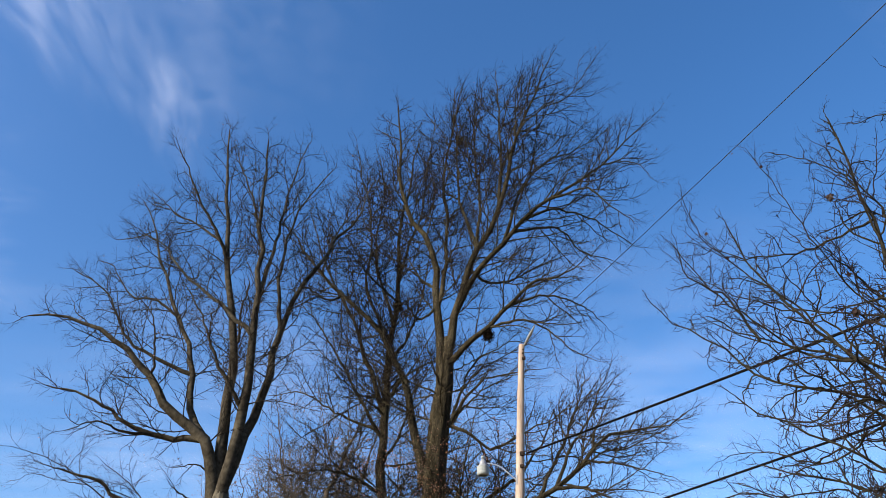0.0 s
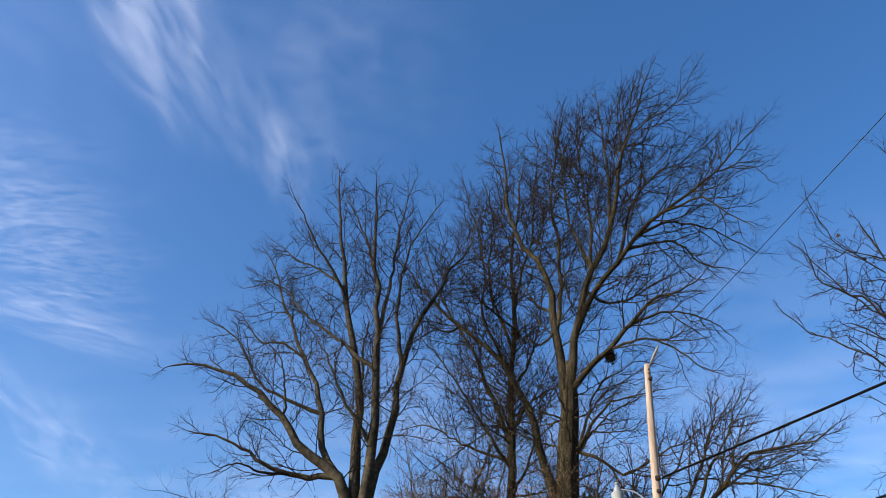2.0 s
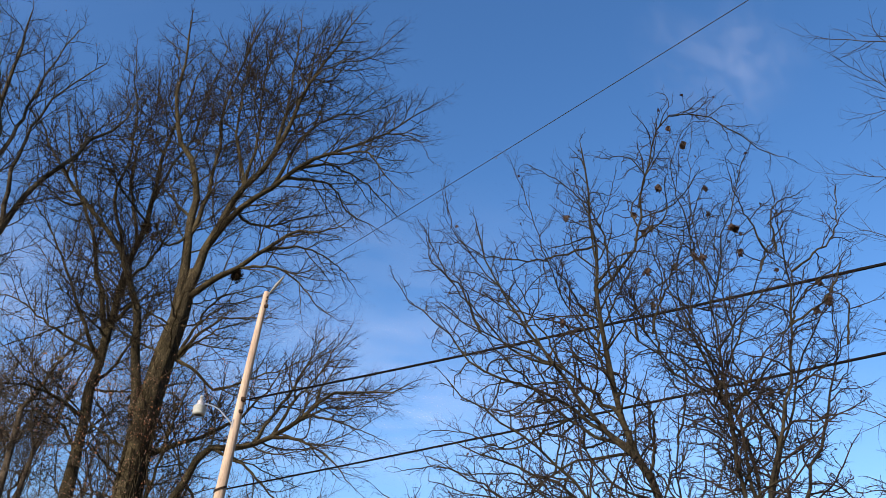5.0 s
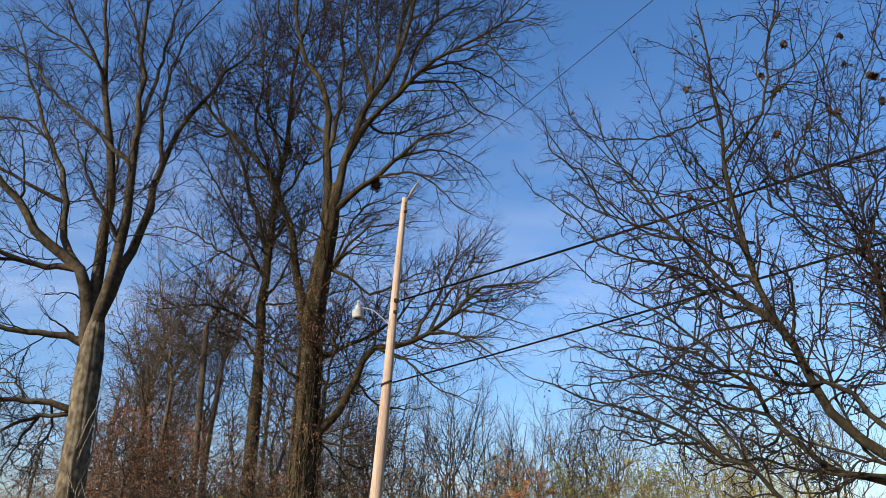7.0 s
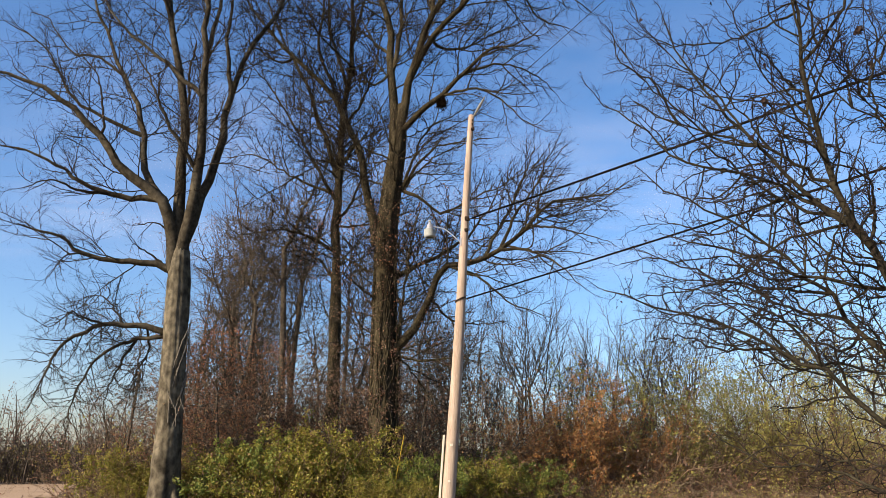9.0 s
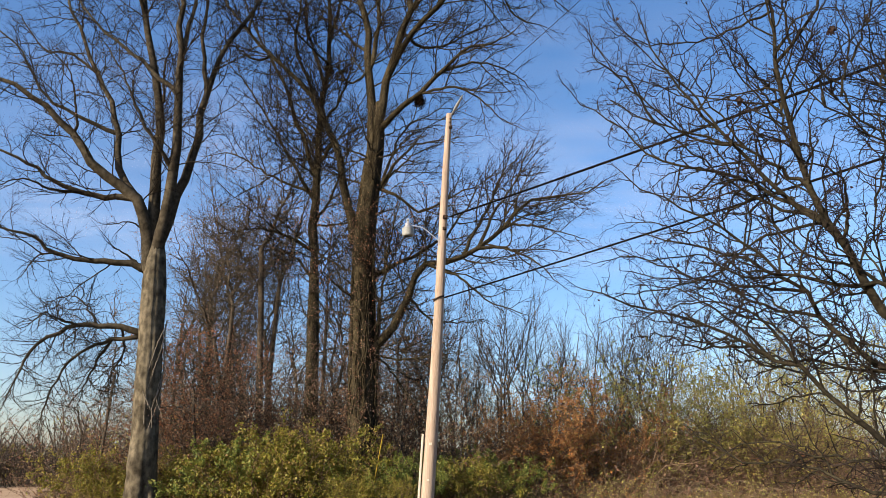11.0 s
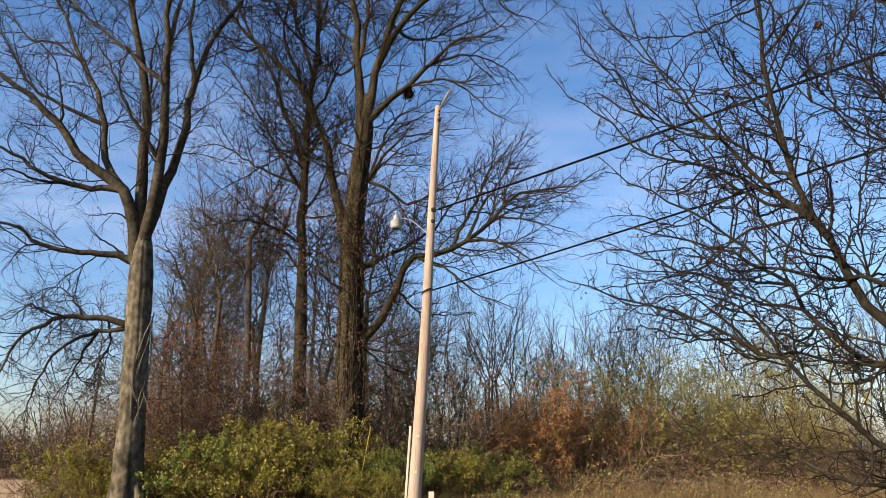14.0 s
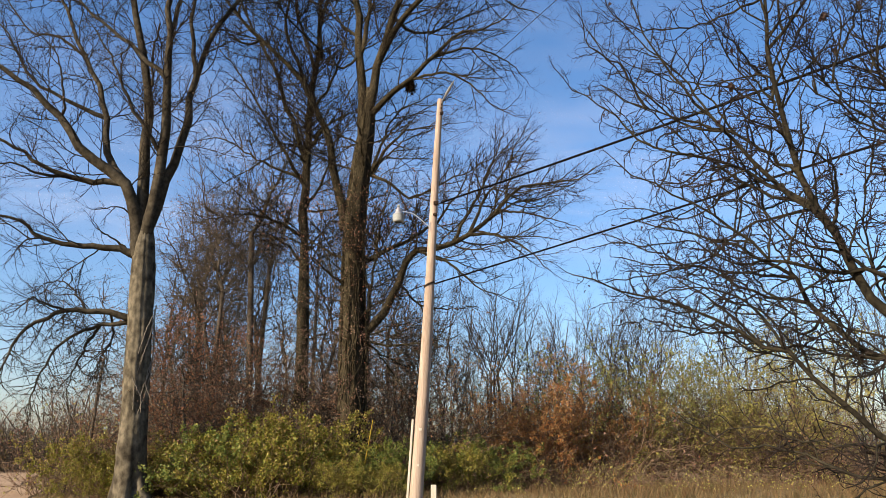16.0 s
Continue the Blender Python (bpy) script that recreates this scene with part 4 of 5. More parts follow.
    V, Q = leaves_on(rng, P[z < 11.0], 3200, 0.058)
    tagged(part("vine_foliage", V, Q, leaf_brown, b["ob"], "rusty dry vine leaves"), kind="stuff")


def rear_tree():
    c = tree_start("bare_tree", -6.3, 33.0, 0.0, "bare brown tree standing in the thicket, wide forked crown", 31)
    trunk(c, bark_brown, [(0.25, 0, -0.1), (0.28, 0, 2.6), (0.28, 0, 5.5), (0.24, 0, 9.0), (0.2, 0, 10.9)],
          [0.40, 0.31, 0.27, 0.24, 0.15], 0.06)
    limb(c, 0.22, 0.03, (0.2, 0.0, 10.8), (0.2, 0.1, 14.4), (0.2, 0.1, 17.3), (0.5, 0.2, 20.1), (0.5, 0.3, 22.4), (0.5, 0.4, 25.3), (0.9, 0.4, 27.6), (1.3, 0.5, 30.8))
    limb(c, 0.2, 0.03, (2.5, -4.0, 10.0), (2.1, -3.8, 12.2), (1.6, -3.5, 14.2), (0.9, -3.2, 15.9), (0.0, -3.0, 17.5), (-1.4, -2.8, 19.0), (-2.5, -2.5, 20.2), (-3.8, -2.3, 22.2), (-4.7, -2.0, 23.5))
    limb(c, 0.13, 0.02, (-0.2, 0.0, 14.0), (-1.0, 0.3, 17.3), (-1.8, 0.6, 19.6), (-2.9, 0.9, 21.9), (-4.0, 1.2, 24.4), (-4.8, 1.5, 27.0))
    limb(c, 0.1, 0.02, (-0.4, 0.0, 13.7), (-1.8, -0.5, 16.6), (-3.1, -1.0, 18.7), (-4.1, -1.5, 19.8))
    limb(c, 0.1, 0.02, (-0.5, 0.0, 13.3), (-2.8, 0.7, 15.2), (-4.4, 1.3, 16.2), (-5.9, 2.0, 16.3))
    limb(c, 0.1, 0.02, (-0.5, -0.5, 18.3), (-1.0, -0.7, 20.7), (-0.7, -0.9, 23.2), (-0.9, -1.1, 25.3), (-1.4, -1.3, 27.1), (-1.7, -1.5, 29.0))
    limb(c, 0.1, 0.02, (0.3, 0.3, 18.6), (-0.4, 0.7, 21.5), (-1.0, 1.1, 25.0), (-0.7, 1.6, 27.9), (-1.2, 2.0, 31.3))
    limb(c, 0.09, 0.02, (0.5, 0.2, 21.0), (1.0, 0.4, 23.8), (1.6, 0.6, 26.0), (1.8, 0.8, 28.9), (2.2, 1.0, 32.9))
    limb(c, 0.09, 0.02, (0.3, 0.3, 16.8), (1.2, -0.3, 18.2), (1.9, -1.0, 19.9), (2.3, -1.6, 21.7))
    limb(c, 0.1, 0.02, (1.3, -2.5, 15.0), (0.7, -2.8, 13.9), (0.2, -3.2, 15.3), (-0.4, -3.5, 15.5))
    limb(c, 0.09, 0.02, (-2.5, -2.5, 20.2), (-2.4, -2.0, 22.8), (-1.8, -1.6, 24.4), (-1.2, -1.1, 26.1), (-1.0, -0.6, 28.3))
    limb(c, 0.08, 0.02, (-1.5, -2.3, 19.3), (-2.2, -2.5, 19.0), (-3.3, -2.8, 19.6), (-4.0, -3.0, 19.4))
    limb(c, 0.09, 0.02, (0.2, 0.0, 11.6), (0.9, 0.3, 13.6), (1.4, 0.7, 15.5), (1.5, 1.0, 17.6))
    limb(c, 0.09, 0.02, (0.2, 0.0, 10.8), (-1.1, -0.5, 11.5), (-2.3, -1.0, 11.6), (-3.6, -1.5, 11.2))
    limb(c, 0.08, 0.02, (0.2, 0.0, 9.5), (-0.8, 0.5, 10.7), (-2.2, 1.1, 11.2), (-3.6, 1.6, 10.5))
    limb(c, 0.08, 0.02, (0.2, 0.0, 9.8), (0.7, 0.5, 11.0), (1.7, 1.1, 12.5), (2.1, 1.6, 13.5))
    side_limbs(c, 14, 0.25, 6.0, 22.0, 2.4, 5.2)
    lines = dress(c, bark_brown, bark_twig, [
        dict(gap=0.46, t0=0.16, angle=50, ratio=0.40, lo=0.7, hi=3.2, k=10, gnarl=0.13, up=0.04, rmax=0.034),
        dict(gap=0.24, t0=0.10, angle=50, ratio=0.46, lo=0.35, hi=1.4, k=6, gnarl=0.17, up=0.045, rmax=0.018),
        dict(gap=0.145, t0=0.10, angle=48, ratio=0.4, lo=0.2, hi=0.62, k=2, gnarl=0.2, up=0.05, rmax=0.0117, rend=0.6)])
    V, Q = leaves_on(c["rng"], lines[3], 700, 0.06)
    tagged(part("dry_foliage", V, Q, leaf_brown, c["ob"], "few dry brown leaves"), kind="stuff")


def crooked_tree():
    r = tree_start("crooked_tree", 3.6, 5.1, 0.0, "small near bare tree with crooked mossy branches", 47, 0.019)
    trunk(r, bark_moss, [(0.1, 0.1, -0.1), (0.04, 0.04, 0.5), (0.0, 0.0, 1.0), (0.0, 0.0, 1.6), (0.0, 0.0, 2.2), (0.0, 0.0, 2.6)],
          [0.17, 0.13, 0.12, 0.105, 0.085, 0.035], 0.05)
    limb(r, 0.0484, 0.006, (0.00, 0.00, 2.07), (-0.35, 0.18, 2.31), (-0.62, 0.30, 2.74), (-0.77, 0.35, 3.32), (-0.91, 0.40, 3.66), (-0.91, 0.38, 4.14), (-0.97, 0.39, 4.49), (-0.95, 0.37, 4.95), (-0.98, 0.37, 5.52), (-1.00, 0.37, 6.15))
    limb(r, 0.0312, 0.006, (-0.66, 0.34, 2.97), (-0.85, 0.37, 3.24), (-1.12, 0.45, 3.63), (-1.29, 0.48, 3.88), (-1.50, 0.53, 4.17), (-1.67, 0.56, 4.42), (-1.89, 0.63, 4.93), (-1.96, 0.62, 5.19))
    limb(r, 0.0265, 0.005, (-0.73, 0.37, 3.14), (-0.96, 0.55, 3.48), (-1.29, 0.78, 3.81), (-1.54, 0.97, 3.96), (-1.82, 1.16, 4.15), (-2.06, 1.33, 4.50), (-2.32, 1.52, 4.82), (-2.48, 1.64, 5.15))
    limb(r, 0.0265, 0.005, (0.00, 0.00, 2.20), (-0.42, 0.21, 2.74), (-0.68, 0.28, 2.73), (-0.92, 0.33, 2.81), (-1.15, 0.38, 2.85), (-1.26, 0.37, 3.00), (-1.48, 0.42, 3.17), (-1.74, 0.49, 3.42), (-2.01, 0.57, 3.59), (-2.19, 0.60, 3.77))
    limb(r, 0.0390, 0.005, (0.00, 0.00, 1.68), (-0.38, 0.30, 1.97), (-0.52, 0.42, 2.16), (-0.67, 0.54, 2.41), (-0.78, 0.63, 2.59), (-0.84, 0.70, 2.83), (-1.07, 0.86, 3.01), (-1.24, 0.98, 3.19), (-1.54, 1.17, 3.29), (-1.87, 1.37, 3.51))
    limb(r, 0.0343, 0.005, (0.00, 0.00, 1.20), (-0.48, 0.25, 1.53), (-0.74, 0.34, 1.78), (-0.93, 0.40, 1.98), (-1.05, 0.42, 2.19), (-1.26, 0.49, 2.28), (-1.44, 0.55, 2.37), (-1.61, 0.60, 2.51), (-1.95, 0.74, 2.67), (-2.23, 0.85, 2.79), (-2.52, 0.97, 2.91))
    limb(r, 0.0203, 0.005, (0.00, 0.00, 1.80), (-0.41, 0.21, 2.08), (-0.70, 0.47, 2.19), (-0.92, 0.69, 2.29), (-1.14, 0.91, 2.25), (-1.35, 1.13, 2.50), (-1.57, 1.35, 2.64))
    limb(r, 0.0234, 0.005, (0.00, 0.00, 0.94), (-0.51, 0.26, 1.29), (-0.80, 0.50, 1.36), (-0.95, 0.67, 1.47), (-1.12, 0.84, 1.56), (-1.38, 1.06, 1.56), (-1.61, 1.26, 1.74))
    limb(r, 0.0351, 0.006, (0.00, 0.00, 2.20), (0.04, 0.19, 3.57), (-0.29, 0.27, 3.88), (-0.51, 0.30, 4.08), (-0.70, 0.31, 4.23), (-0.88, 0.33, 4.49), (-1.04, 0.33, 4.82))
    limb(r, 0.0351, 0.006, (0.00, 0.00, 2.20), (0.07, 0.28, 3.47), (-0.07, 0.40, 4.27), (-0.14, 0.48, 4.71), (0.11, 0.40, 4.60), (0.25, 0.36, 5.20), (0.44, 0.28, 5.78), (0.72, 0.16, 6.45))
    limb(r, 0.0156, 0.005, (-0.89, 0.45, 3.68), (-0.87, 0.62, 4.13), (-0.83, 0.77, 4.51), (-0.95, 0.99, 4.85))
    limb(r, 0.0172, 0.005, (-0.61, 0.42, 3.03), (-0.66, 0.26, 3.47), (-0.78, 0.15, 3.60), (-1.04, 0.11, 3.68))
    limb(r, 0.0156, 0.004, (-0.93, 0.48, 4.56), (-0.67, 0.29, 4.94), (-0.48, 0.15, 5.87), (-0.32, 0.03, 6.38), (0.02, -0.18, 6.30), (0.25, -0.35, 5.96), (0.39, -0.47, 5.73))
    limb(r, 0.0156, 0.004, (-0.81, 0.41, 4.72), (-0.83, 0.55, 5.48), (-1.05, 0.78, 5.96), (-1.33, 1.03, 6.33))
    limb(r, 0.0140, 0.004, (-0.98, 0.50, 4.97), (-1.40, 0.58, 4.96), (-1.86, 0.69, 4.97), (-2.19, 0.74, 5.14))
    limb(r, 0.0172, 0.004, (-1.27, 0.65, 4.18), (-1.54, 0.83, 4.65), (-1.81, 1.02, 5.05), (-2.06, 1.19, 5.61), (-2.11, 1.25, 6.18))
    limb(r, 0.0187, 0.004, (-0.77, 0.39, 3.40), (-1.13, 0.71, 3.60), (-1.44, 0.99, 4.05), (-1.72, 1.26, 4.50), (-2.08, 1.55, 4.88))
    limb(r, 0.0140, 0.004, (-1.83, 0.93, 4.35), (-2.02, 0.90, 4.74), (-2.28, 0.91, 4.94), (-2.35, 0.82, 5.17))
    limb(r, 0.0156, 0.004, (0.04, 0.18, 4.80), (-0.02, 0.33, 5.33), (0.12, 0.36, 6.12), (0.24, 0.40, 6.72))
    limb(r, 0.0172, 0.004, (0.00, 0.21, 4.01), (0.15, -0.01, 4.41), (0.29, -0.21, 4.87), (0.40, -0.39, 5.03))
    limb(r, 0.0156, 0.004, (0.04, 0.19, 3.87), (-0.09, 0.40, 4.38), (-0.25, 0.63, 4.68), (-0.23, 0.75, 5.26), (-0.05, 0.78, 5.86))
    limb(r, 0.0156, 0.004, (-0.84, 0.53, 4.17), (-0.67, 0.29, 4.47), (-0.51, 0.06, 4.67), (-0.33, -0.17, 4.77), (-0.21, -0.37, 4.97))
    limb(r, 0.0172, 0.004, (0.00, 0.00, 2.06), (-0.33, 0.28, 2.32), (-0.39, 0.42, 3.02), (-0.32, 0.48, 3.54), (-0.16, 0.51, 3.88))
    limb(r, 0.0140, 0.004, (-0.59, 0.52, 2.49), (-0.82, 0.51, 2.36), (-1.07, 0.50, 2.40), (-1.28, 0.47, 2.53), (-1.52, 0.47, 2.61), (-1.80, 0.48, 2.79))
    limb(r, 0.0140, 0.004, (-0.83, 0.42, 3.25), (-1.03, 0.65, 3.28), (-1.18, 0.86, 3.25), (-1.44, 1.12, 3.03), (-1.74, 1.40, 3.10), (-2.02, 1.67, 3.22))
    limb(r, 0.0140, 0.004, (-1.24, 0.63, 3.93), (-1.49, 0.66, 4.01), (-1.78, 0.71, 4.28), (-2.00, 0.72, 4.50), (-2.21, 0.74, 4.78), (-2.42, 0.77, 5.23))
    limb(r, 0.042, 0.006, (0.00, 0.00, 2.20), (0.24, 0.20, 2.99), (0.41, 0.15, 3.40), (0.54, 0.12, 3.76), (0.66, 0.09, 4.14), (0.91, -0.01, 4.53), (1.13, -0.10, 5.00))
    limb(r, 0.03, 0.005, (0.32, 0.05, 3.37), (0.16, 0.09, 3.71), (0.02, 0.13, 3.89), (-0.15, 0.18, 4.08), (-0.30, 0.22, 4.32), (-0.38, 0.23, 4.62), (-0.45, 0.23, 5.10))
    limb(r, 0.018, 0.004, (0.12, 0.15, 3.82), (0.16, 0.25, 4.34), (0.22, 0.33, 4.92), (0.29, 0.40, 5.44), (0.63, 0.32, 6.15))
    limb(r, 0.018, 0.004, (0.12, 0.15, 3.82), (0.29, -0.04, 4.04), (0.38, -0.19, 4.27), (0.41, -0.31, 4.67), (0.28, -0.33, 5.00), (0.38, -0.47, 5.37))
    limb(r, 0.018, 0.004, (0.53, 0.04, 3.87), (0.77, 0.01, 4.03), (1.02, -0.02, 4.24), (1.33, -0.09, 4.55))
    limb(r, 0.016, 0.004, (-0.15, 0.18, 4.08), (-0.47, 0.19, 4.19), (-0.75, 0.18, 4.25), (-0.99, 0.15, 4.35), (-1.28, 0.15, 4.31))
    limb(r, 0.016, 0.004, (-0.28, 0.25, 4.34), (-0.07, 0.30, 4.87), (0.03, 0.40, 5.40), (0.26, 0.42, 5.96))
    limb(r, 0.013, 0.003, (-0.04, 0.31, 5.33), (-0.14, 0.30, 6.06), (0.08, 0.13, 6.52), (0.42, -0.08, 6.28), (0.60, -0.22, 5.95))
    limb(r, 0.016, 0.004, (-0.92, 0.57, 4.15), (-1.12, 0.59, 4.54), (-1.32, 0.63, 5.02), (-1.49, 0.64, 5.60), (-1.63, 0.65, 6.03))
    limb(r, 0.016, 0.004, (-1.19, 0.71, 4.27), (-1.57, 1.00, 4.67), (-1.91, 1.27, 4.99), (-2.18, 1.49, 5.44), (-2.27, 1.62, 5.69))
    limb(r, 0.018, 0.004, (-0.74, 0.38, 3.62), (-1.14, 0.47, 3.84), (-1.55, 0.58, 4.08), (-1.98, 0.71, 4.28), (-2.22, 0.73, 4.46))
    limb(r, 0.03, 0.005, (0.00, 0.00, 2.20), (0.16, 0.24, 3.28), (0.00, 0.30, 3.61), (-0.14, 0.35, 3.86), (-0.34, 0.43, 4.09), (-0.47, 0.48, 4.30), (-0.60, 0.53, 4.53), (-0.71, 0.56, 4.98))
    limb(r, 0.018, 0.004, (-0.47, 0.24, 2.72), (-0.66, 0.45, 2.97), (-0.85, 0.65, 3.10), (-1.01, 0.84, 3.43), (-1.24, 1.06, 3.59), (-1.53, 1.31, 3.88))
    limb(r, 0.018, 0.004, (-0.24, 0.23, 2.29), (-0.65, 0.33, 2.37), (-0.98, 0.39, 2.45), (-1.28, 0.43, 2.62), (-1.62, 0.50, 2.75), (-1.96, 0.57, 2.97))
    limb(r, 0.016, 0.004, (-0.31, 0.38, 2.75), (-0.16, 0.44, 3.07), (-0.07, 0.54, 3.46), (-0.07, 0.67, 3.84))
    limb(r, 0.016, 0.004, (-0.78, 0.62, 2.57), (-1.03, 0.83, 2.68), (-1.29, 1.05, 2.91), (-1.62, 1.30, 3.12), (-1.99, 1.56, 3.35), (-2.21, 1.75, 3.34))
    limb(r, 0.015, 0.004, (-0.86, 0.66, 2.81), (-1.21, 0.67, 2.83), (-1.59, 0.70, 2.92), (-1.94, 0.72, 2.85), (-2.33, 0.76, 2.81))
    limb(r, 0.015, 0.004, (-1.21, 0.61, 2.30), (-1.45, 0.92, 2.70), (-1.70, 1.23, 2.96), (-1.96, 1.53, 3.08))
    limb(r, 0.015, 0.004, (-1.01, 0.51, 2.20), (-1.25, 0.55, 2.54), (-1.54, 0.62, 2.72), (-1.83, 0.69, 2.71), (-2.13, 0.76, 2.62))
    limb(r, 0.014, 0.004, (-1.41, 0.61, 2.38), (-1.65, 0.92, 2.42), (-1.88, 1.21, 2.57), (-2.10, 1.50, 2.57))
    limb(r, 0.014, 0.004, (-1.12, 0.46, 2.87), (-1.41, 0.47, 2.87), (-1.72, 0.50, 3.06), (-2.06, 0.54, 3.03), (-2.31, 0.55, 3.13))
    limb(r, 0.02, 0.004, (0.00, 0.00, 0.90), (-0.45, 0.34, 1.43), (-0.69, 0.51, 1.55), (-0.93, 0.68, 1.59), (-1.15, 0.83, 1.68), (-1.35, 0.98, 1.68), (-1.54, 1.12, 1.56))
    limb(r, 0.014, 0.004, (-1.21, 0.72, 3.47), (-1.40, 0.98, 3.43), (-1.60, 1.24, 3.47), (-1.82, 1.51, 3.65), (-2.07, 1.78, 3.69))
    limb(r, 0.014, 0.004, (-1.55, 0.79, 2.54), (-1.69, 1.00, 2.72), (-1.83, 1.20, 2.66), (-2.05, 1.45, 2.79), (-2.26, 1.68, 2.75))
    limb(r, 0.050, 0.006, (0.0, 0.0, 2.3), (0.15, -0.05, 3.2), (0.45, -0.15, 4.3), (0.5, -0.2, 5.6))
    limb(r, 0.045, 0.006, (0.0, 0.0, 2.2), (0.45, 0.1, 3.0), (1.05, 0.2, 4.0), (1.45, 0.3, 5.2))
    limb(r, 0.036, 0.005, (0.0, 0.0, 1.9), (0.55, -0.25, 2.5), (1.25, -0.45, 3.3), (1.9, -0.6, 4.2))
    limb(r, 0.040, 0.005, (0.0, 0.0, 2.4), (-0.1, 0.1, 3.3), (0.0, 0.2, 4.5), (-0.1, 0.2, 5.7))
    limb(r, 0.030, 0.005, (0.0, 0.0, 1.7), (0.6, 0.25, 2.1), (1.3, 0.5, 2.6), (2.0, 0.7, 3.3))
    rng = r["rng"]
    stock = np.concatenate([p[6:15] for p in r["P"]])
    stock = stock[(stock[:, 0] > -1.3) & (stock[:, 2] > 2.4) & (stock[:, 2] < 5.0)]
    for p in stock[rng.integers(0, len(stock), 34)]:
        d = np.array([rng.normal(0.25, 0.6), rng.normal(0, 0.5), rng.uniform(0.5, 1.2)])
        d = d / np.linalg.norm(d) * rng.uniform(0.6, 1.1)
        limb(r, 0.011, 0.0035, p, p + d * 0.5 + rng.normal(0, 0.07, 3), p + d)
    limbs = []
    for p, q in zip(r["P"], r["R"]):
        V, Q = tubes(p[None], q[None], 10)
        limbs.append(part("limb", V, Q, bark_moss, r["ob"]))
    P, R = np.stack(r["P"]), np.stack(r["R"])
    A, X, of = fan(rng, P, R, 0.110, 0.16, 54, 0.28, 0.14, 0.70, 12, 0.22, 0.03, 0.0088, rend=0.4)
    for p, q, i in zip(A[:300], X[:300], of):
        V, Q = tubes(p[None], q[None], 6)
        part("branch", V, Q, bark_moss, limbs[i])
    B, Y, _ = fan(rng, A, X, 0.066, 0.10, 56, 0.42, 0.06, 0.36, 7, 0.34, 0.04, 0.0051, rend=0.5)
    C, Z, _ = fan(rng, B, Y, 0.047, 0.12, 62, 0.35, 0.02, 0.10, 3, 0.3, 0.04, 0.0036, rend=0.7)
    V, Q = joined([tubes(A[300:], X[300:], 5), tubes(B, Y, 4)])
    tagged(part("outer_growth", V, Q, bark_red, r["ob"]), kind="stuff")
    V, Q = tubes(C, Z, 3)
    tagged(part("twig_growth", V, Q, bark_red, r["ob"]), kind="stuff")
    V, Q = leaves_on(rng, B, 200, 0.038, 0.6)
    tagged(part("dry_foliage", V, Q, leaf_red, r["ob"], "few shrivelled red-brown leaves"), kind="stuff")
    pick = B[rng.integers(0, len(B), 4000), -1]
    high = pick[(pick[:, 2] > 4.3) & (pick[:, 0] > -1.5)][:24]
    for p in high:
        bm = bmesh.new()
        bmesh.ops.create_icosphere(bm, subdivisions=2, radius=1.0)
        for v in bm.verts:
            n = v.co.normalized()
            v.co = Vector(p) + Vector((n.x * 0.024, n.y * 0.024, n.z * 0.030 - 0.01)) * (1 + 0.75 * rng.uniform(-1, 1))
        bm_part("seed_head", bm, leaf_red, r["ob"], "shrivelled dark red seed head")


def side_tree():
    s = tree_start("bare_tree", 18.6, 13.0, 0.0, "tall bare tree with spreading level branches", 53)
    trunk(s, bark_brown, [(0, 0, -0.1), (0.1, 0, 4), (0, 0.1, 9), (0.2, 0, 14), (0, 0, 19), (0.1, 0, 23)], [0.42, 0.33, 0.29, 0.22, 0.15, 0.06], 0.05)
    rng = s["rng"]
    for i in range(26):
        z = 6 + i * 0.62
        a = i * 2.4
        n = rng.uniform(4.2, 5.6) * (1 - 0.4 * (z - 6) / 17)
        limb(s, 0.06, 0.010, (0.05, 0, z), (math.cos(a) * n * 0.5, math.sin(a) * n * 0.5, z + n * 0.16), (math.cos(a) * n, math.sin(a) * n, z + n * 0.42))
    dress(s, bark_limb, bark_twig, [
        dict(gap=0.4, t0=0.2, angle=45, ratio=0.35, lo=0.5, hi=1.6, k=7, gnarl=0.13, up=0.04, rmax=0.03),
        dict(gap=0.2, t0=0.1, angle=45, ratio=0.4, lo=0.25, hi=0.7, k=4, gnarl=0.16, up=0.04, rmax=0.01)], single=0)


grey_tree()
great_tree()
rear_tree()
crooked_tree()
side_tree()


def nest(x, y, z, size, seed):
    rng = np.random.default_rng(seed)
    n = 420
    c = rng.normal(0, 1, (n, 3))
    c = unit(c) * rng.uniform(0.2, 1, (n, 1)) ** 0.6 * np.array([size, size, size * 0.65])
    P = march(rng, c, np.cross(c, rng.normal(0, 1, (n, 3))), rng.uniform(0.12, 0.32, n), 4, 0.3, 0.0)
    V, Q = tubes(P, np.full((n, 4), 0.007), 3)
    L = leaves_on(rng, P, 420, 0.07, 0, 0.02)
    ob = part("bird_nest", V, Q, nest_mat)
    ob.location = (x, y, z)
    tagged(ob, "dark untidy nest of sticks in a tree fork", "nest", group="nests in the bare trees")
    tagged(part("leaf_lining", *L, nest_mat, ob), kind="stuff")


nest(-1.15, 27.6, 15.45, 0.135, 3)
nest(-5.75, 33.2, 20.0, 0.16, 4)


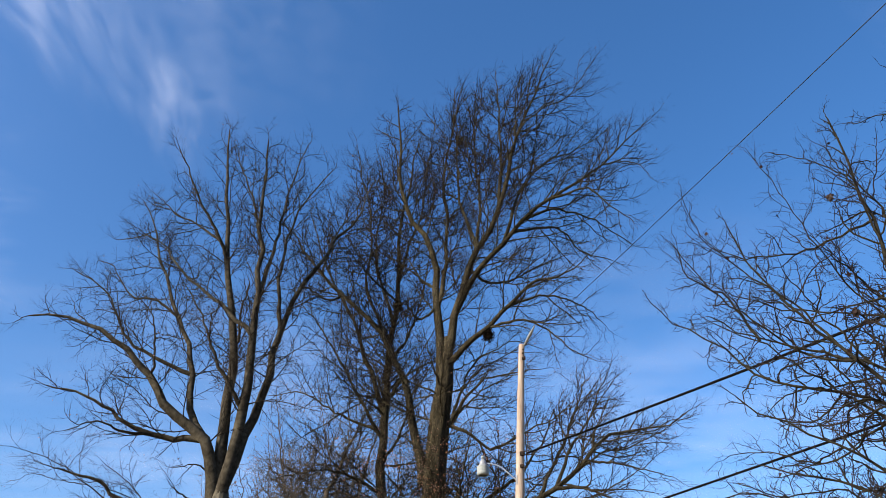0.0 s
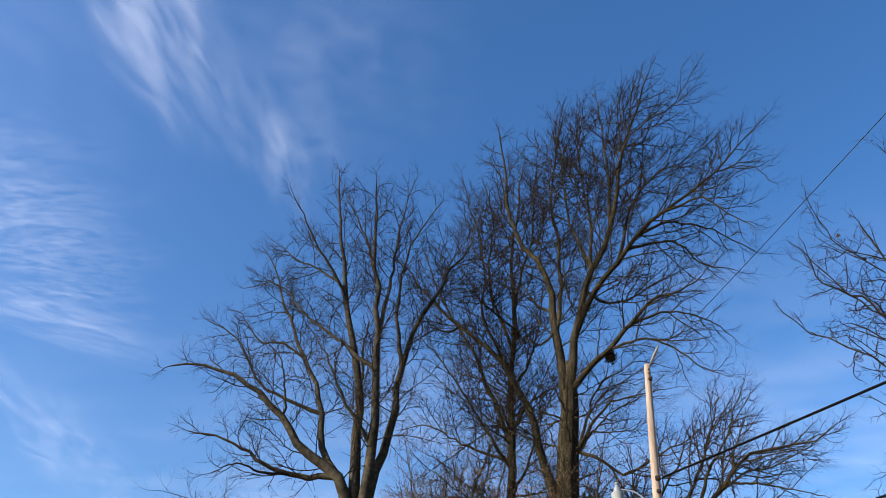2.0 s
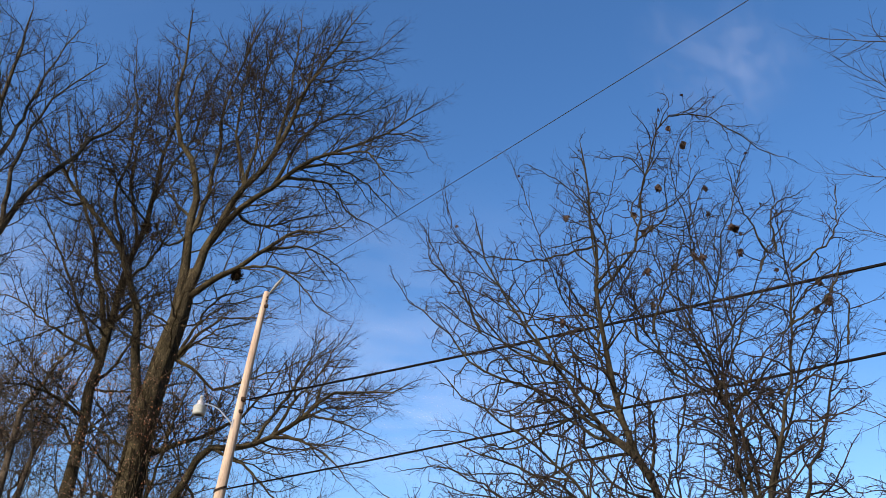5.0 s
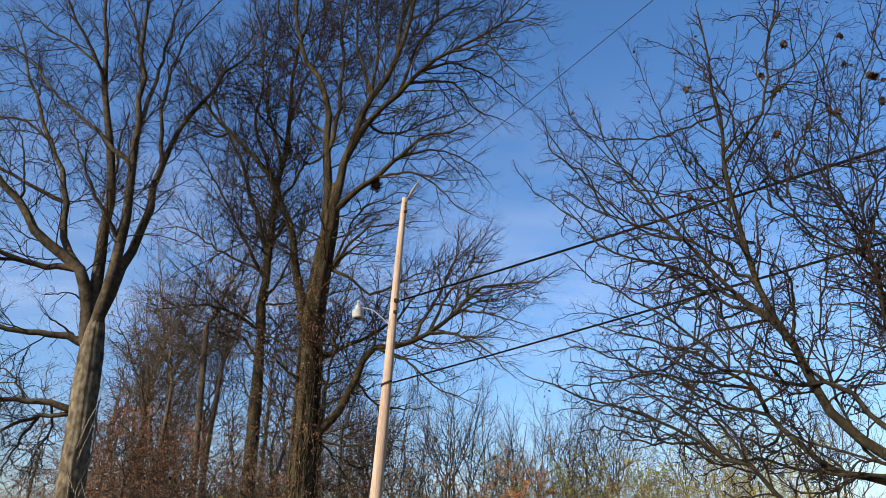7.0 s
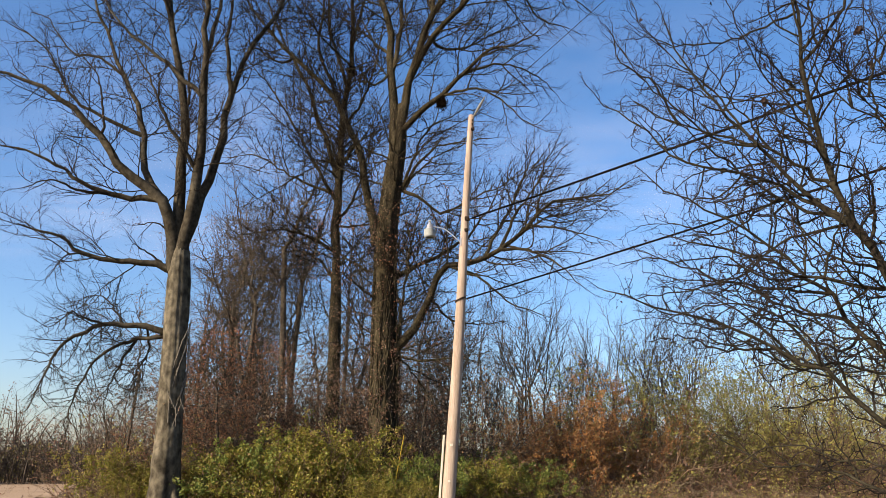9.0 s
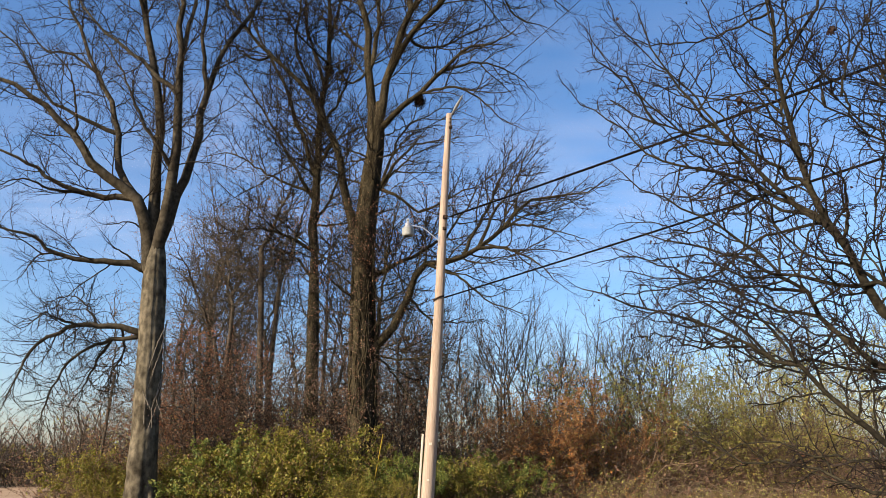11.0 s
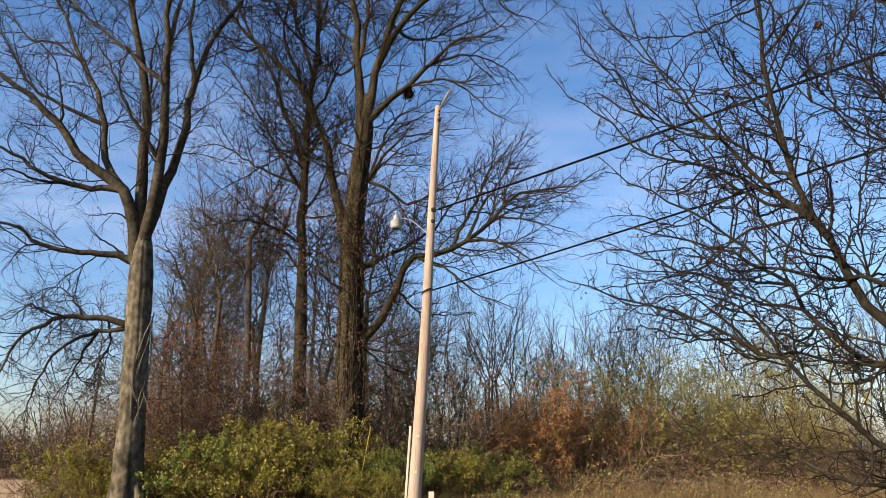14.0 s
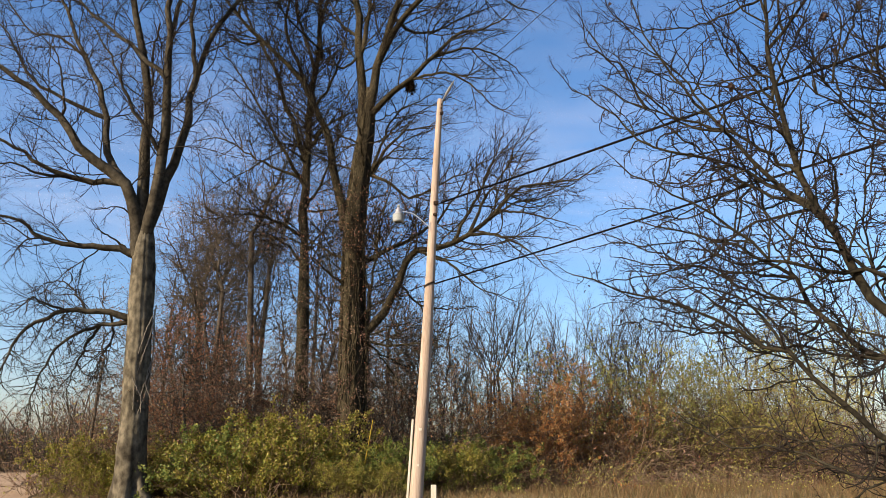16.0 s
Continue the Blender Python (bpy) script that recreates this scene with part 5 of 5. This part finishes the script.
# ---- woodland and thicket behind ----
def woodland_tree(seed, height, forks, label, low=0.3, shoots=4):
    t = tree_start("woodland_tree", 0, 0, 0, label, seed, 0.035)
    rng = t["rng"]
    split = height * rng.uniform(low, low + 0.15)
    lean = rng.normal(0, 0.25, 2)
    trunk(t, bark_wood, [(0, 0, -0.1), (lean[0] * 0.3, lean[1] * 0.3, split * 0.5), (lean[0], lean[1], split)], [height * 0.0072, height * 0.0058, height * 0.0048], 0.05, k=14, sides=10)
    for i in range(forks):
        a, s = i * 2 * math.pi / forks + rng.uniform(-0.5, 0.5), rng.uniform(0.10, 0.24) * height * (0.5 if i == 0 else 1)
        x, y = math.cos(a) * s, math.sin(a) * s
        h = height * rng.uniform(0.8, 1.0)
        limb(t, height * 0.0041, 0.010, (lean[0], lean[1], split - 0.2 - 0.15 * i), (lean[0] + x * 0.45, lean[1] + y * 0.45, split + (h - split) * 0.4), (lean[0] + x, lean[1] + y, h))
    for i in range(shoots):
        a, z = rng.uniform(0, 6.28), rng.uniform(0.25, 0.95) * split
        limb(t, 0.025, 0.007, (0, 0, z), (math.cos(a) * 0.8, math.sin(a) * 0.8, z + 0.5), (math.cos(a) * 1.5, math.sin(a) * 1.5, z + 1.4))
    dress(t, bark_wood, bark_wood, [
        dict(gap=0.42, t0=0.12, angle=44, ratio=0.34, lo=0.6, hi=2.4, k=7, gnarl=0.13, up=0.07, rmax=0.026),
        dict(gap=0.27, t0=0.10, angle=44, ratio=0.4, lo=0.35, hi=1.1, k=3, gnarl=0.18, up=0.07, rmax=0.0145)], sides=(6, 4, 3, 3), single=0)
    return t["ob"]


def place(kinds, spots, group):
    """The first of each kind stands where it was built; the others are copies."""
    used = set()
    for i, (x, y, s, turn) in enumerate(spots):
        k = kinds[i % len(kinds)]
        m = pose(x, y, float(ground_height(np.float64(x), np.float64(y))) - 0.03, 0, 0, turn) @ Matrix.Diagonal((s, s, s, 1))
        if k.name in used:
            ob = copy_thing(k, m)
        else:
            used.add(k.name)
            k.matrix_basis = m
            ob = k
        tagged(ob, group=group)


woods = [woodland_tree(101, 12, 3, "slender bare woodland tree with upswept twigs"),
         woodland_tree(102, 13.5, 2, "slender bare woodland tree with forked stem"),
         woodland_tree(103, 9.5, 4, "low bare woodland tree with bushy crown"),
         woodland_tree(104, 14, 3, "tall bare woodland tree with upswept twigs")]
rng = np.random.default_rng(7)
spots = []
for i in range(34):
    x = -4 + 34 * (i + rng.uniform(-0.3, 0.3)) / 34
    spots.append((x, rng.uniform(45, 56), rng.uniform(0.85, 1.15), rng.uniform(0, 360)))
for i in range(13):
    x = -15 + 11.6 * (i + rng.uniform(-0.3, 0.3)) / 13
    spots.append((x, rng.uniform(32, 44), rng.uniform(0.85, 1.3), rng.uniform(0, 360)))
for i in range(4):
    spots.append((-12.6 + 1.0 * i, rng.uniform(33, 39), rng.uniform(0.75, 1.0), rng.uniform(0, 360)))
for i in range(14):
    spots.append((-1.5 + 1.1 * i, rng.uniform(41, 49), rng.uniform(0.75, 0.95), rng.uniform(0, 360)))
for i in range(6):
    spots.append((-3.2 + 0.75 * i, rng.uniform(35, 43), rng.uniform(0.85, 1.1), rng.uniform(0, 360)))
for i in range(8):
    a = radians(24 + 24 * i / 8)
    d = rng.uniform(58, 64)
    spots.append((math.sin(a) * d, math.cos(a) * d, rng.uniform(0.55, 0.85), rng.uniform(0, 360)))
place(woods, spots, "bare trees of the wood")
tall = [woodland_tree(105, 21, 4, "tall bare woodland tree with a forked twiggy crown", 0.42, 2),
        woodland_tree(106, 18, 3, "tall bare woodland tree with upswept twigs", 0.42, 2)]
place(tall, [(-8.8, 36.5, 0.95, 0), (-5.0, 39.5, 0.95, 70), (-11.2, 39.0, 0.95, 200), (-7.0, 41.5, 1.0, 300), (-12.8, 41.0, 0.9, 75), (-2.6, 38.0, 0.75, 160)], "tall bare trees of the wood")


def understorey_tree(seed, height, limbs, leaf_mat, leaves, label, spread=0.30, low=0.16):
    """A thin-stemmed tree of the wood's shade: crossing limbs that reach out wide from low down."""
    t = tree_start("understorey_tree", 0, 0, 0, label, seed, 0.06)
    rng = t["rng"]
    bend = rng.normal(0, 0.07, (2, 2)) * height
    stem = [(0, 0, -0.1), (bend[0, 0] * 0.4, bend[0, 1] * 0.4, height * 0.3), (bend[0, 0], bend[0, 1], height * 0.62), (bend[1, 0], bend[1, 1], height)]
    trunk(t, bark_wood, stem[:3], [height * 0.0105, height * 0.008, height * 0.0062], 0.06, k=18, sides=10)
    limb(t, height * 0.006, 0.010, *stem[2:], (bend[1, 0] * 1.3, bend[1, 1] * 1.3, height * 1.06))
    axis = resample(stem, 40)
    for i in range(limbs):
        f = low + (0.96 - low) * (i + rng.uniform(0, 1)) / limbs
        a, r = i * 2.4 + rng.uniform(-0.6, 0.6), height * spread * rng.uniform(0.6, 1.25) * (1.15 - 0.55 * f)
        x, y, z = axis[int(f * 39)]
        rise = r * rng.uniform(0.05, 0.9)
        limb(t, 0.012 + height * 0.0032 * (1.1 - f), 0.008, (x, y, z), (x + math.cos(a) * r * 0.5, y + math.sin(a) * r * 0.5, z + rise * 0.65),
             (x + math.cos(a + 0.3) * r, y + math.sin(a + 0.3) * r, z + rise * rng.uniform(0.6, 1.3)))
    lines = dress(t, bark_wood, bark_wood, [
        dict(gap=0.34, t0=0.12, angle=58, ratio=0.42, lo=0.5, hi=1.9, k=7, gnarl=0.2, up=0.02, rmax=0.021),
        dict(gap=0.24, t0=0.10, angle=55, ratio=0.45, lo=0.25, hi=0.9, k=3, gnarl=0.24, up=0.02, rmax=0.0125)], sides=(6, 4, 3, 3), single=0)
    if leaves:
        V, Q = leaves_on(rng, lines[2], leaves, 0.062, 0.5, 0.03)
        tagged(part("foliage", V, Q, leaf_mat, t["ob"], "clinging dry brown leaves"), kind="stuff")
    return t["ob"]


under = [understorey_tree(111, 9.0, 20, leaf_rust, 1700, "slender crooked understorey tree with clinging dry leaves"),
         understorey_tree(112, 7.5, 20, leaf_brown, 1500, "low wide-branched understorey tree with brown leaves", 0.36),
         understorey_tree(113, 11.0, 22, leaf_rust, 900, "slender bare understorey tree with crossing branches", 0.27),
         understorey_tree(114, 6.0, 18, leaf_russet, 4600, "small wide tree holding russet autumn leaves", 0.42)]
spots = []
for i in range(17):
    spots.append((-14.0 + 0.82 * i + rng.uniform(-0.3, 0.3), 31.0 + (i * 5 % 7) * 1.05 + rng.uniform(-0.4, 0.4), rng.uniform(0.85, 1.12), rng.uniform(0, 360)))
for i in range(6):
    spots.append((0.6 + 1.5 * i + rng.uniform(-0.4, 0.4), 38 + rng.uniform(-1, 3), rng.uniform(0.6, 0.85), rng.uniform(0, 360)))
spots += [(-9.3, 29.0, 0.98, 40), (-2.2, 30.4, 0.95, 130), (-12.6, 33.0, 0.95, 60), (-11.8, 36.0, 1.0, 150), (-13.4, 37.5, 1.0, 220)]
place(under, spots, "understorey trees of the wood")
lofty = [understorey_tree(115, 16.0, 30, leaf_brown, 300, "tall thin bare tree with many crossing branches", 0.24, 0.5),
         understorey_tree(116, 19.0, 32, leaf_brown, 300, "tall thin bare tree with a ragged crown", 0.22, 0.5)]
place(lofty, [(-10.6, 35.0, 0.85, 0), (-8.4, 34.2, 0.95, 80), (-9.6, 38.5, 0.95, 300), (-11.8, 36.8, 0.85, 110), (-9.2, 41.0, 1.05, 190), (-4.0, 39.6, 0.9, 260), (-12.6, 40.0, 0.95, 330)], "tall thin trees of the wood")


def wild_growth(name, seed, count, spot, lo, hi, thick, gap, twig, material, label, gnarl=0.1, leaf=None, leaves=0, leaf_size=0.07, angle=48):
    """Woody growth that nobody could count: stems at the spots that spot() gives, with side shoots."""
    rng = np.random.default_rng(seed)
    x, y = spot(rng, count)
    h = rng.uniform(lo, hi, count) * (0.8 + 0.3 * np.sin(x * 0.55 + 1.0) * np.cos(y * 0.35))
    start = np.stack([x, y, np.full(count, -0.15)], axis=1)
    way = np.stack([rng.normal(0, 0.3, count), rng.normal(0, 0.3, count), np.ones(count)], axis=1)
    P = march(rng, start, way, h, 7, gnarl, 0.02)
    R = (thick * rng.uniform(0.5, 1.3, count) * h / hi)[:, None] * np.linspace(1, 0.25, 7)[None]
    B, S = sprout(rng, P, R, gap, 0.2, angle, 0.12 * hi, twig, 4, 0.2, 0.03, thick * 0.45)
    C, T = sprout(rng, B, S, gap * 0.75, 0.1, angle - 8, 0.15 * twig, 0.6 * twig, 2, 0.2, 0.05, thick * 0.28)
    V, Q = joined([tubes(P, R, 4), tubes(B, S, 3), tubes(C, T, 3)])
    ob = part(name, V, Q, material)
    tagged(ob, label, "undergrowth", kind="stuff")
    if leaves:
        V, Q = leaves_on(rng, C, leaves, leaf_size, 0.3, 0.08)
        tagged(part("foliage", V, Q, leaf, ob), kind="stuff")
    return ob


def arc(a0, a1, d0, d1):
    def spot(rng, n):
        a, d = np.radians(rng.uniform(a0, a1, n)), rng.uniform(d0, d1, n)
        return np.sin(a) * d, np.cos(a) * d
    return spot


def plot(x0, x1, y0, y1):
    return lambda rng, n: (rng.uniform(x0, x1, n), rng.uniform(y0, y1, n))


wild_growth("far_wood", 401, 640, arc(-50, -14, 76, 94), 6.0, 9.0, 0.10, 1.3, 2.4, bark_wood, "distant grey-brown bare wood on the skyline", 0.14, leaf_brown, 16000, 0.15)
wild_growth("far_wood", 402, 170, arc(-15, 20, 58, 74), 8.0, 12.0, 0.085, 1.2, 2.4, bark_wood, "distant grey-brown bare wood on the skyline")
wild_growth("far_wood", 403, 170, arc(19, 52, 60, 76), 6.0, 9.5, 0.085, 1.2, 2.2, bark_wood, "distant grey-brown bare wood on the skyline")
wild_growth("far_scrub", 405, 620, arc(-50, -14, 75, 84), 2.6, 5.6, 0.06, 0.9, 1.3, bark_wood, "low brown scrub along the far side of the track", 0.2, leaf_dim, 30000, 0.17)
wild_growth("far_scrub", 404, 620, arc(-15, 52, 58, 72), 2.6, 5.4, 0.06, 0.8, 1.2, bark_brush, "low brown scrub along the far field edge", 0.2, leaf_brown, 24000, 0.15)
wild_growth("understorey", 411, 24, plot(-16.0, -3.0, 31, 42), 5.0, 12.0, 0.055, 0.6, 2.6, bark_wood, "dense twiggy brown understorey between the trunks", 0.2, leaf_brown, 6000, 0.05, 66)
wild_growth("understorey", 412, 200, plot(-15.0, -2.0, 29.5, 36), 2.0, 5.6, 0.03, 0.42, 1.6, bark_wood, "dense low brown understorey between the trunks", 0.24, leaf_rust, 20000, 0.045, 64)
wild_growth("understorey", 414, 120, plot(-16.5, -12.5, 33.5, 40), 2.0, 4.6, 0.03, 0.6, 1.5, bark_brush, "dense twiggy brown growth beside the track", 0.22, leaf_brown, 500, 0.05, 58)
wild_growth("understorey", 413, 300, plot(-1.0, 19.0, 38.5, 46), 2.5, 6.5, 0.035, 0.55, 1.6, bark_wood, "dense twiggy brown growth at the wood's edge", 0.22, leaf_brown, 6000, 0.05, 58)


def shrub(name, seed, height, width, stems, leaf_mat, leaves, size, stem_mat, label, category="shrub", gnarl=0.16, arch=-0.03, gap=0.45):
    ob = new(name)
    tagged(ob, label, category)
    rng = np.random.default_rng(seed)
    a = rng.uniform(0, 2 * np.pi, stems)
    rad = width * 0.32 * np.sqrt(rng.random(stems))
    start = np.stack([np.cos(a) * rad, np.sin(a) * rad, np.full(stems, -0.05)], axis=1)
    way = np.stack([np.cos(a) * 0.5 * rad / (width * 0.3), np.sin(a) * 0.5 * rad / (width * 0.3), np.ones(stems)], axis=1) + rng.normal(0, 0.2, (stems, 3))
    P = march(rng, start, way, height * rng.uniform(0.65, 1.12, stems), 10, gnarl, arch)
    R = rng.uniform(0.007, 0.016, stems)[:, None] * np.linspace(1, 0.35, 10)[None]
    V, Q = tubes(P, R, 4)
    tagged(part("stem_growth", V, Q, stem_mat, ob), kind="stuff")
    B, S = sprout(rng, P, R, gap, 0.12, 48, 0.3, 0.3 * height + 0.3, 5, 0.22, 0.03, 0.007)
    C, T = sprout(rng, B, S, gap * 0.8, 0.1, 50, 0.15, 0.5, 2, 0.25, 0.0, 0.005)
    V, Q = joined([tubes(B, S, 3), tubes(C, T, 3)])
    tagged(part("twig_growth", V, Q, stem_mat, ob), kind="stuff")
    if leaves:
        V, Q = joined([leaves_on(rng, C, int(leaves * 0.7), size, 0.3, 0.05), leaves_on(rng, B, int(leaves * 0.3), size, 0.3, 0.07)])
        tagged(part("foliage", V, Q, leaf_mat, ob), kind="stuff")
    return ob


green = [shrub("leafy_shrub", 201, 2.7, 3.0, 50, leaf_green, 10000, 0.082, bark_brush, "dense green and yellowing leafy shrub", gap=0.75),
         shrub("leafy_shrub", 202, 2.4, 3.2, 50, leaf_green, 10000, 0.082, bark_brush, "dense green and yellowing leafy shrub", gap=0.75),
         shrub("leafy_shrub", 203, 2.5, 2.8, 44, leaf_dark, 9000, 0.086, bark_brush, "dense dark green leafy shrub", gap=0.75)]
place(green, [(-12.4, 28.6, 0.85, 20), (-8.3, 28.0, 0.95, 80), (-7.2, 26.6, 0.95, 140), (-5.7, 25.8, 1.22, 200), (-4.6, 26.2, 1.12, 10),
              (-2.6, 26.4, 0.72, 75), (-12.0, 27.6, 0.6, 300), (-6.6, 28.2, 1.12, 260), (-1.5, 27.6, 0.74, 120), (0.9, 29.0, 0.80, 40),
              (-9.6, 29.6, 0.95, 170), (2.0, 30.0, 0.75, 230), (-11.0, 29.2, 0.85, 330), (-3.8, 27.2, 0.9, 15), (0.0, 30.5, 0.85, 95), (-2.9, 24.6, 0.55, 50), (-1.9, 24.8, 0.5, 210), (-12.6, 30.4, 0.75, 60), (-41.5, 77.0, 1.7, 0), (-45.0, 78.0, 1.6, 90), (-38.6, 78.5, 1.4, 200)], "leafy shrubs at the wood's edge")
olive = [shrub("yellowing_shrub", 211, 6.0, 5.0, 54, leaf_olive, 11500, 0.072, bark_brush, "tall thin yellow-green leafy shrub", gap=0.6),
         shrub("yellowing_shrub", 212, 5.4, 4.6, 54, leaf_olive, 10500, 0.072, bark_brush, "tall thin yellow-green leafy shrub", gap=0.6)]
place(olive, [(13.8, 35.4, 1.25, 0), (12.2, 36.2, 1.1, 90), (8.4, 36.8, 0.9, 200), (15.8, 37.0, 1.0, 310), (10.4, 36.4, 0.8, 140), (12.9, 34.4, 0.7, 250), (24.5, 56, 0.8, 50), (30, 57, 0.75, 150)], "yellowing shrubs at the wood's edge")
orange = [shrub("orange_shrub", 221, 6.0, 2.6, 40, leaf_orange, 15000, 0.076, bark_brush, "tall shrub with orange autumn leaves"),
          shrub("orange_shrub", 222, 4.0, 3.0, 40, leaf_orange, 4600, 0.068, bark_brush, "shrub with fading orange and tan leaves")]
place(orange, [(4.3, 33.6, 1.0, 0), (2.6, 34.8, 0.8, 30), (6.4, 34.8, 0.8, 190), (9.0, 35.2, 0.7, 260), (4.0, 34.4, 0.8, 100)], "orange shrubs in the thicket")
brush = [shrub("bramble_thicket", 231, 2.6, 3.6, 70, leaf_brown, 1500, 0.058, bark_brush, "tangled bare brown bramble thicket", "thicket", 0.3, -0.08, 0.6),
         shrub("bramble_thicket", 232, 3.2, 3.4, 60, leaf_olive, 1500, 0.06, bark_brush, "tangled brown thicket with a few leaves", "thicket", 0.26, -0.06, 0.65),
         shrub("bramble_thicket", 233, 2.2, 3.8, 70, leaf_brown, 1200, 0.058, bark_brush, "low tangled brown bramble thicket", "thicket", 0.3, -0.1, 0.6)]
spots = [(-0.5 + 1.55 * i + rng.uniform(-0.5, 0.5), 35.0 + rng.uniform(-1.0, 1.8), rng.uniform(1.05, 1.45), rng.uniform(0, 360)) for i in range(12)]
spots += [(1.0 + 1.7 * i + rng.uniform(-0.5, 0.5), 33.8 + rng.uniform(-0.6, 0.6), rng.uniform(0.7, 0.95), rng.uniform(0, 360)) for i in range(9)]
spots += [(-15 + 2.6 * i + rng.uniform(-0.6, 0.6), 30.5 + rng.uniform(-1, 1.5), rng.uniform(0.8, 1.1), rng.uniform(0, 360)) for i in range(5)]
spots += [(-14.8 - 1.2 * i, 32.5 + 3.4 * i, rng.uniform(0.45, 0.6), rng.uniform(0, 360)) for i in range(3)]
place(brush, spots, "brown thicket along the wood")
canes = [shrub("dead_canes", 251, 2.1, 2.4, 46, None, 0, 0, dead_cane, "arching pale dead canes", "canes", 0.22, -0.16, 0.9),
         shrub("dead_canes", 252, 1.7, 2.8, 40, None, 0, 0, dead_cane, "low arching pale dead canes", "canes", 0.24, -0.20, 0.9)]
place(canes, [(7.2, 32.6, 1.0, 0), (8.6, 32.4, 1.1, 70), (10.1, 32.6, 1.0, 160), (11.6, 32.3, 0.9, 250), (6.0, 32.9, 0.8, 310), (13.4, 32.8, 0.9, 30)], "dead canes before the thicket")
sapling = [shrub("brown_leaved_sapling", 241, 6.4, 3.6, 30, leaf_rust, 5200, 0.056, bark_wood, "tall understorey sapling with rust-brown leaves", "sapling", 0.24, -0.02, 0.5),
           shrub("brown_leaved_sapling", 242, 5.2, 3.6, 30, leaf_rust, 5000, 0.056, bark_wood, "understorey sapling with rust-brown leaves", "sapling", 0.26, -0.03, 0.5)]
place(sapling, [(-7.6, 31.6, 0.95, 0), (-5.4, 31.0, 1.15, 60), (-4.4, 31.2, 1.2, 130), (-9.4, 32.4, 1.15, 200), (-10.6, 34.2, 1.2, 40), (-11.8, 35.6, 1.1, 150), (-10.0, 31.4, 0.8, 260), (-8.3, 32.4, 1.1, 20), (-2.4, 30.8, 1.05, 280), (-1.4, 32.6, 1.1, 90), (-3.9, 31.8, 1.2, 350), (-6.4, 32.0, 1.15, 330),
                (-0.6, 31.6, 0.7, 20), (-3.4, 33.0, 1.0, 170)], "brown-leaved saplings in the wood")


def grass(name, seed, count, x0, x1, y0, y1, lo, hi, label):
    rng = np.random.default_rng(seed)
    x, y = rng.uniform(x0, x1, count), rng.uniform(y0, y1, count)
    clump = np.sin(x * 1.7 + 2 * np.sin(y * 0.9)) * np.sin(y * 1.3 + x * 0.4)
    keep = rng.random(count) < 0.62 + 0.38 * clump
    x, y = x[keep], y[keep]
    n = len(x)
    start = np.stack([x, y, ground_height(x, y) - 0.02], axis=1)
    way = np.stack([rng.normal(0.1, 0.3, n), rng.normal(0, 0.3, n), np.ones(n)], axis=1)
    P = march(rng, start, way, rng.uniform(lo, hi, n) * (0.8 + 0.35 * np.sin(x * 0.8) * np.sin(y * 0.7)), 4, 0.12, -0.10)
    side = unit(np.cross(way, rng.normal(0, 1, (n, 3))))
    W = np.array([0.0065, 0.006, 0.0045, 0.001])[None, :, None]
    V = np.stack([P - side[:, None] * W, P + side[:, None] * W], axis=2).reshape(-1, 3)
    b = np.arange(n)[:, None] * 8 + np.arange(3)[None] * 2
    Q = np.stack([b, b + 1, b + 3, b + 2], axis=-1).reshape(-1, 4)
    ob = part(name, V, Q, straw)
    tagged(ob, label, "grass", kind="stuff")


wild_growth("weeds", 421, 520, plot(-3, 17, 27, 35.5), 0.5, 1.3, 0.008, 0.22, 0.45, bark_brush, "dead brown weeds in the long grass", 0.22, leaf_brown, 6000, 0.05)
wild_growth("weeds", 422, 480, plot(-6, 16, 26, 36), 0.5, 1.4, 0.008, 0.25, 0.5, bark_brush, "olive and brown weeds at the thicket's foot", 0.24, leaf_olive, 7000, 0.055)
grass("dry_grass", 301, 36000, -7, 16, 22, 35.5, 0.12, 0.55, "tall dry golden-brown grass before the thicket")
grass("dry_grass", 302, 18000, 13, 34, 28, 48, 0.15, 0.5, "dry tan field grass")
grass("dry_grass", 303, 7000, -14.5, -8, 24, 31, 0.06, 0.22, "dry brown verge grass")
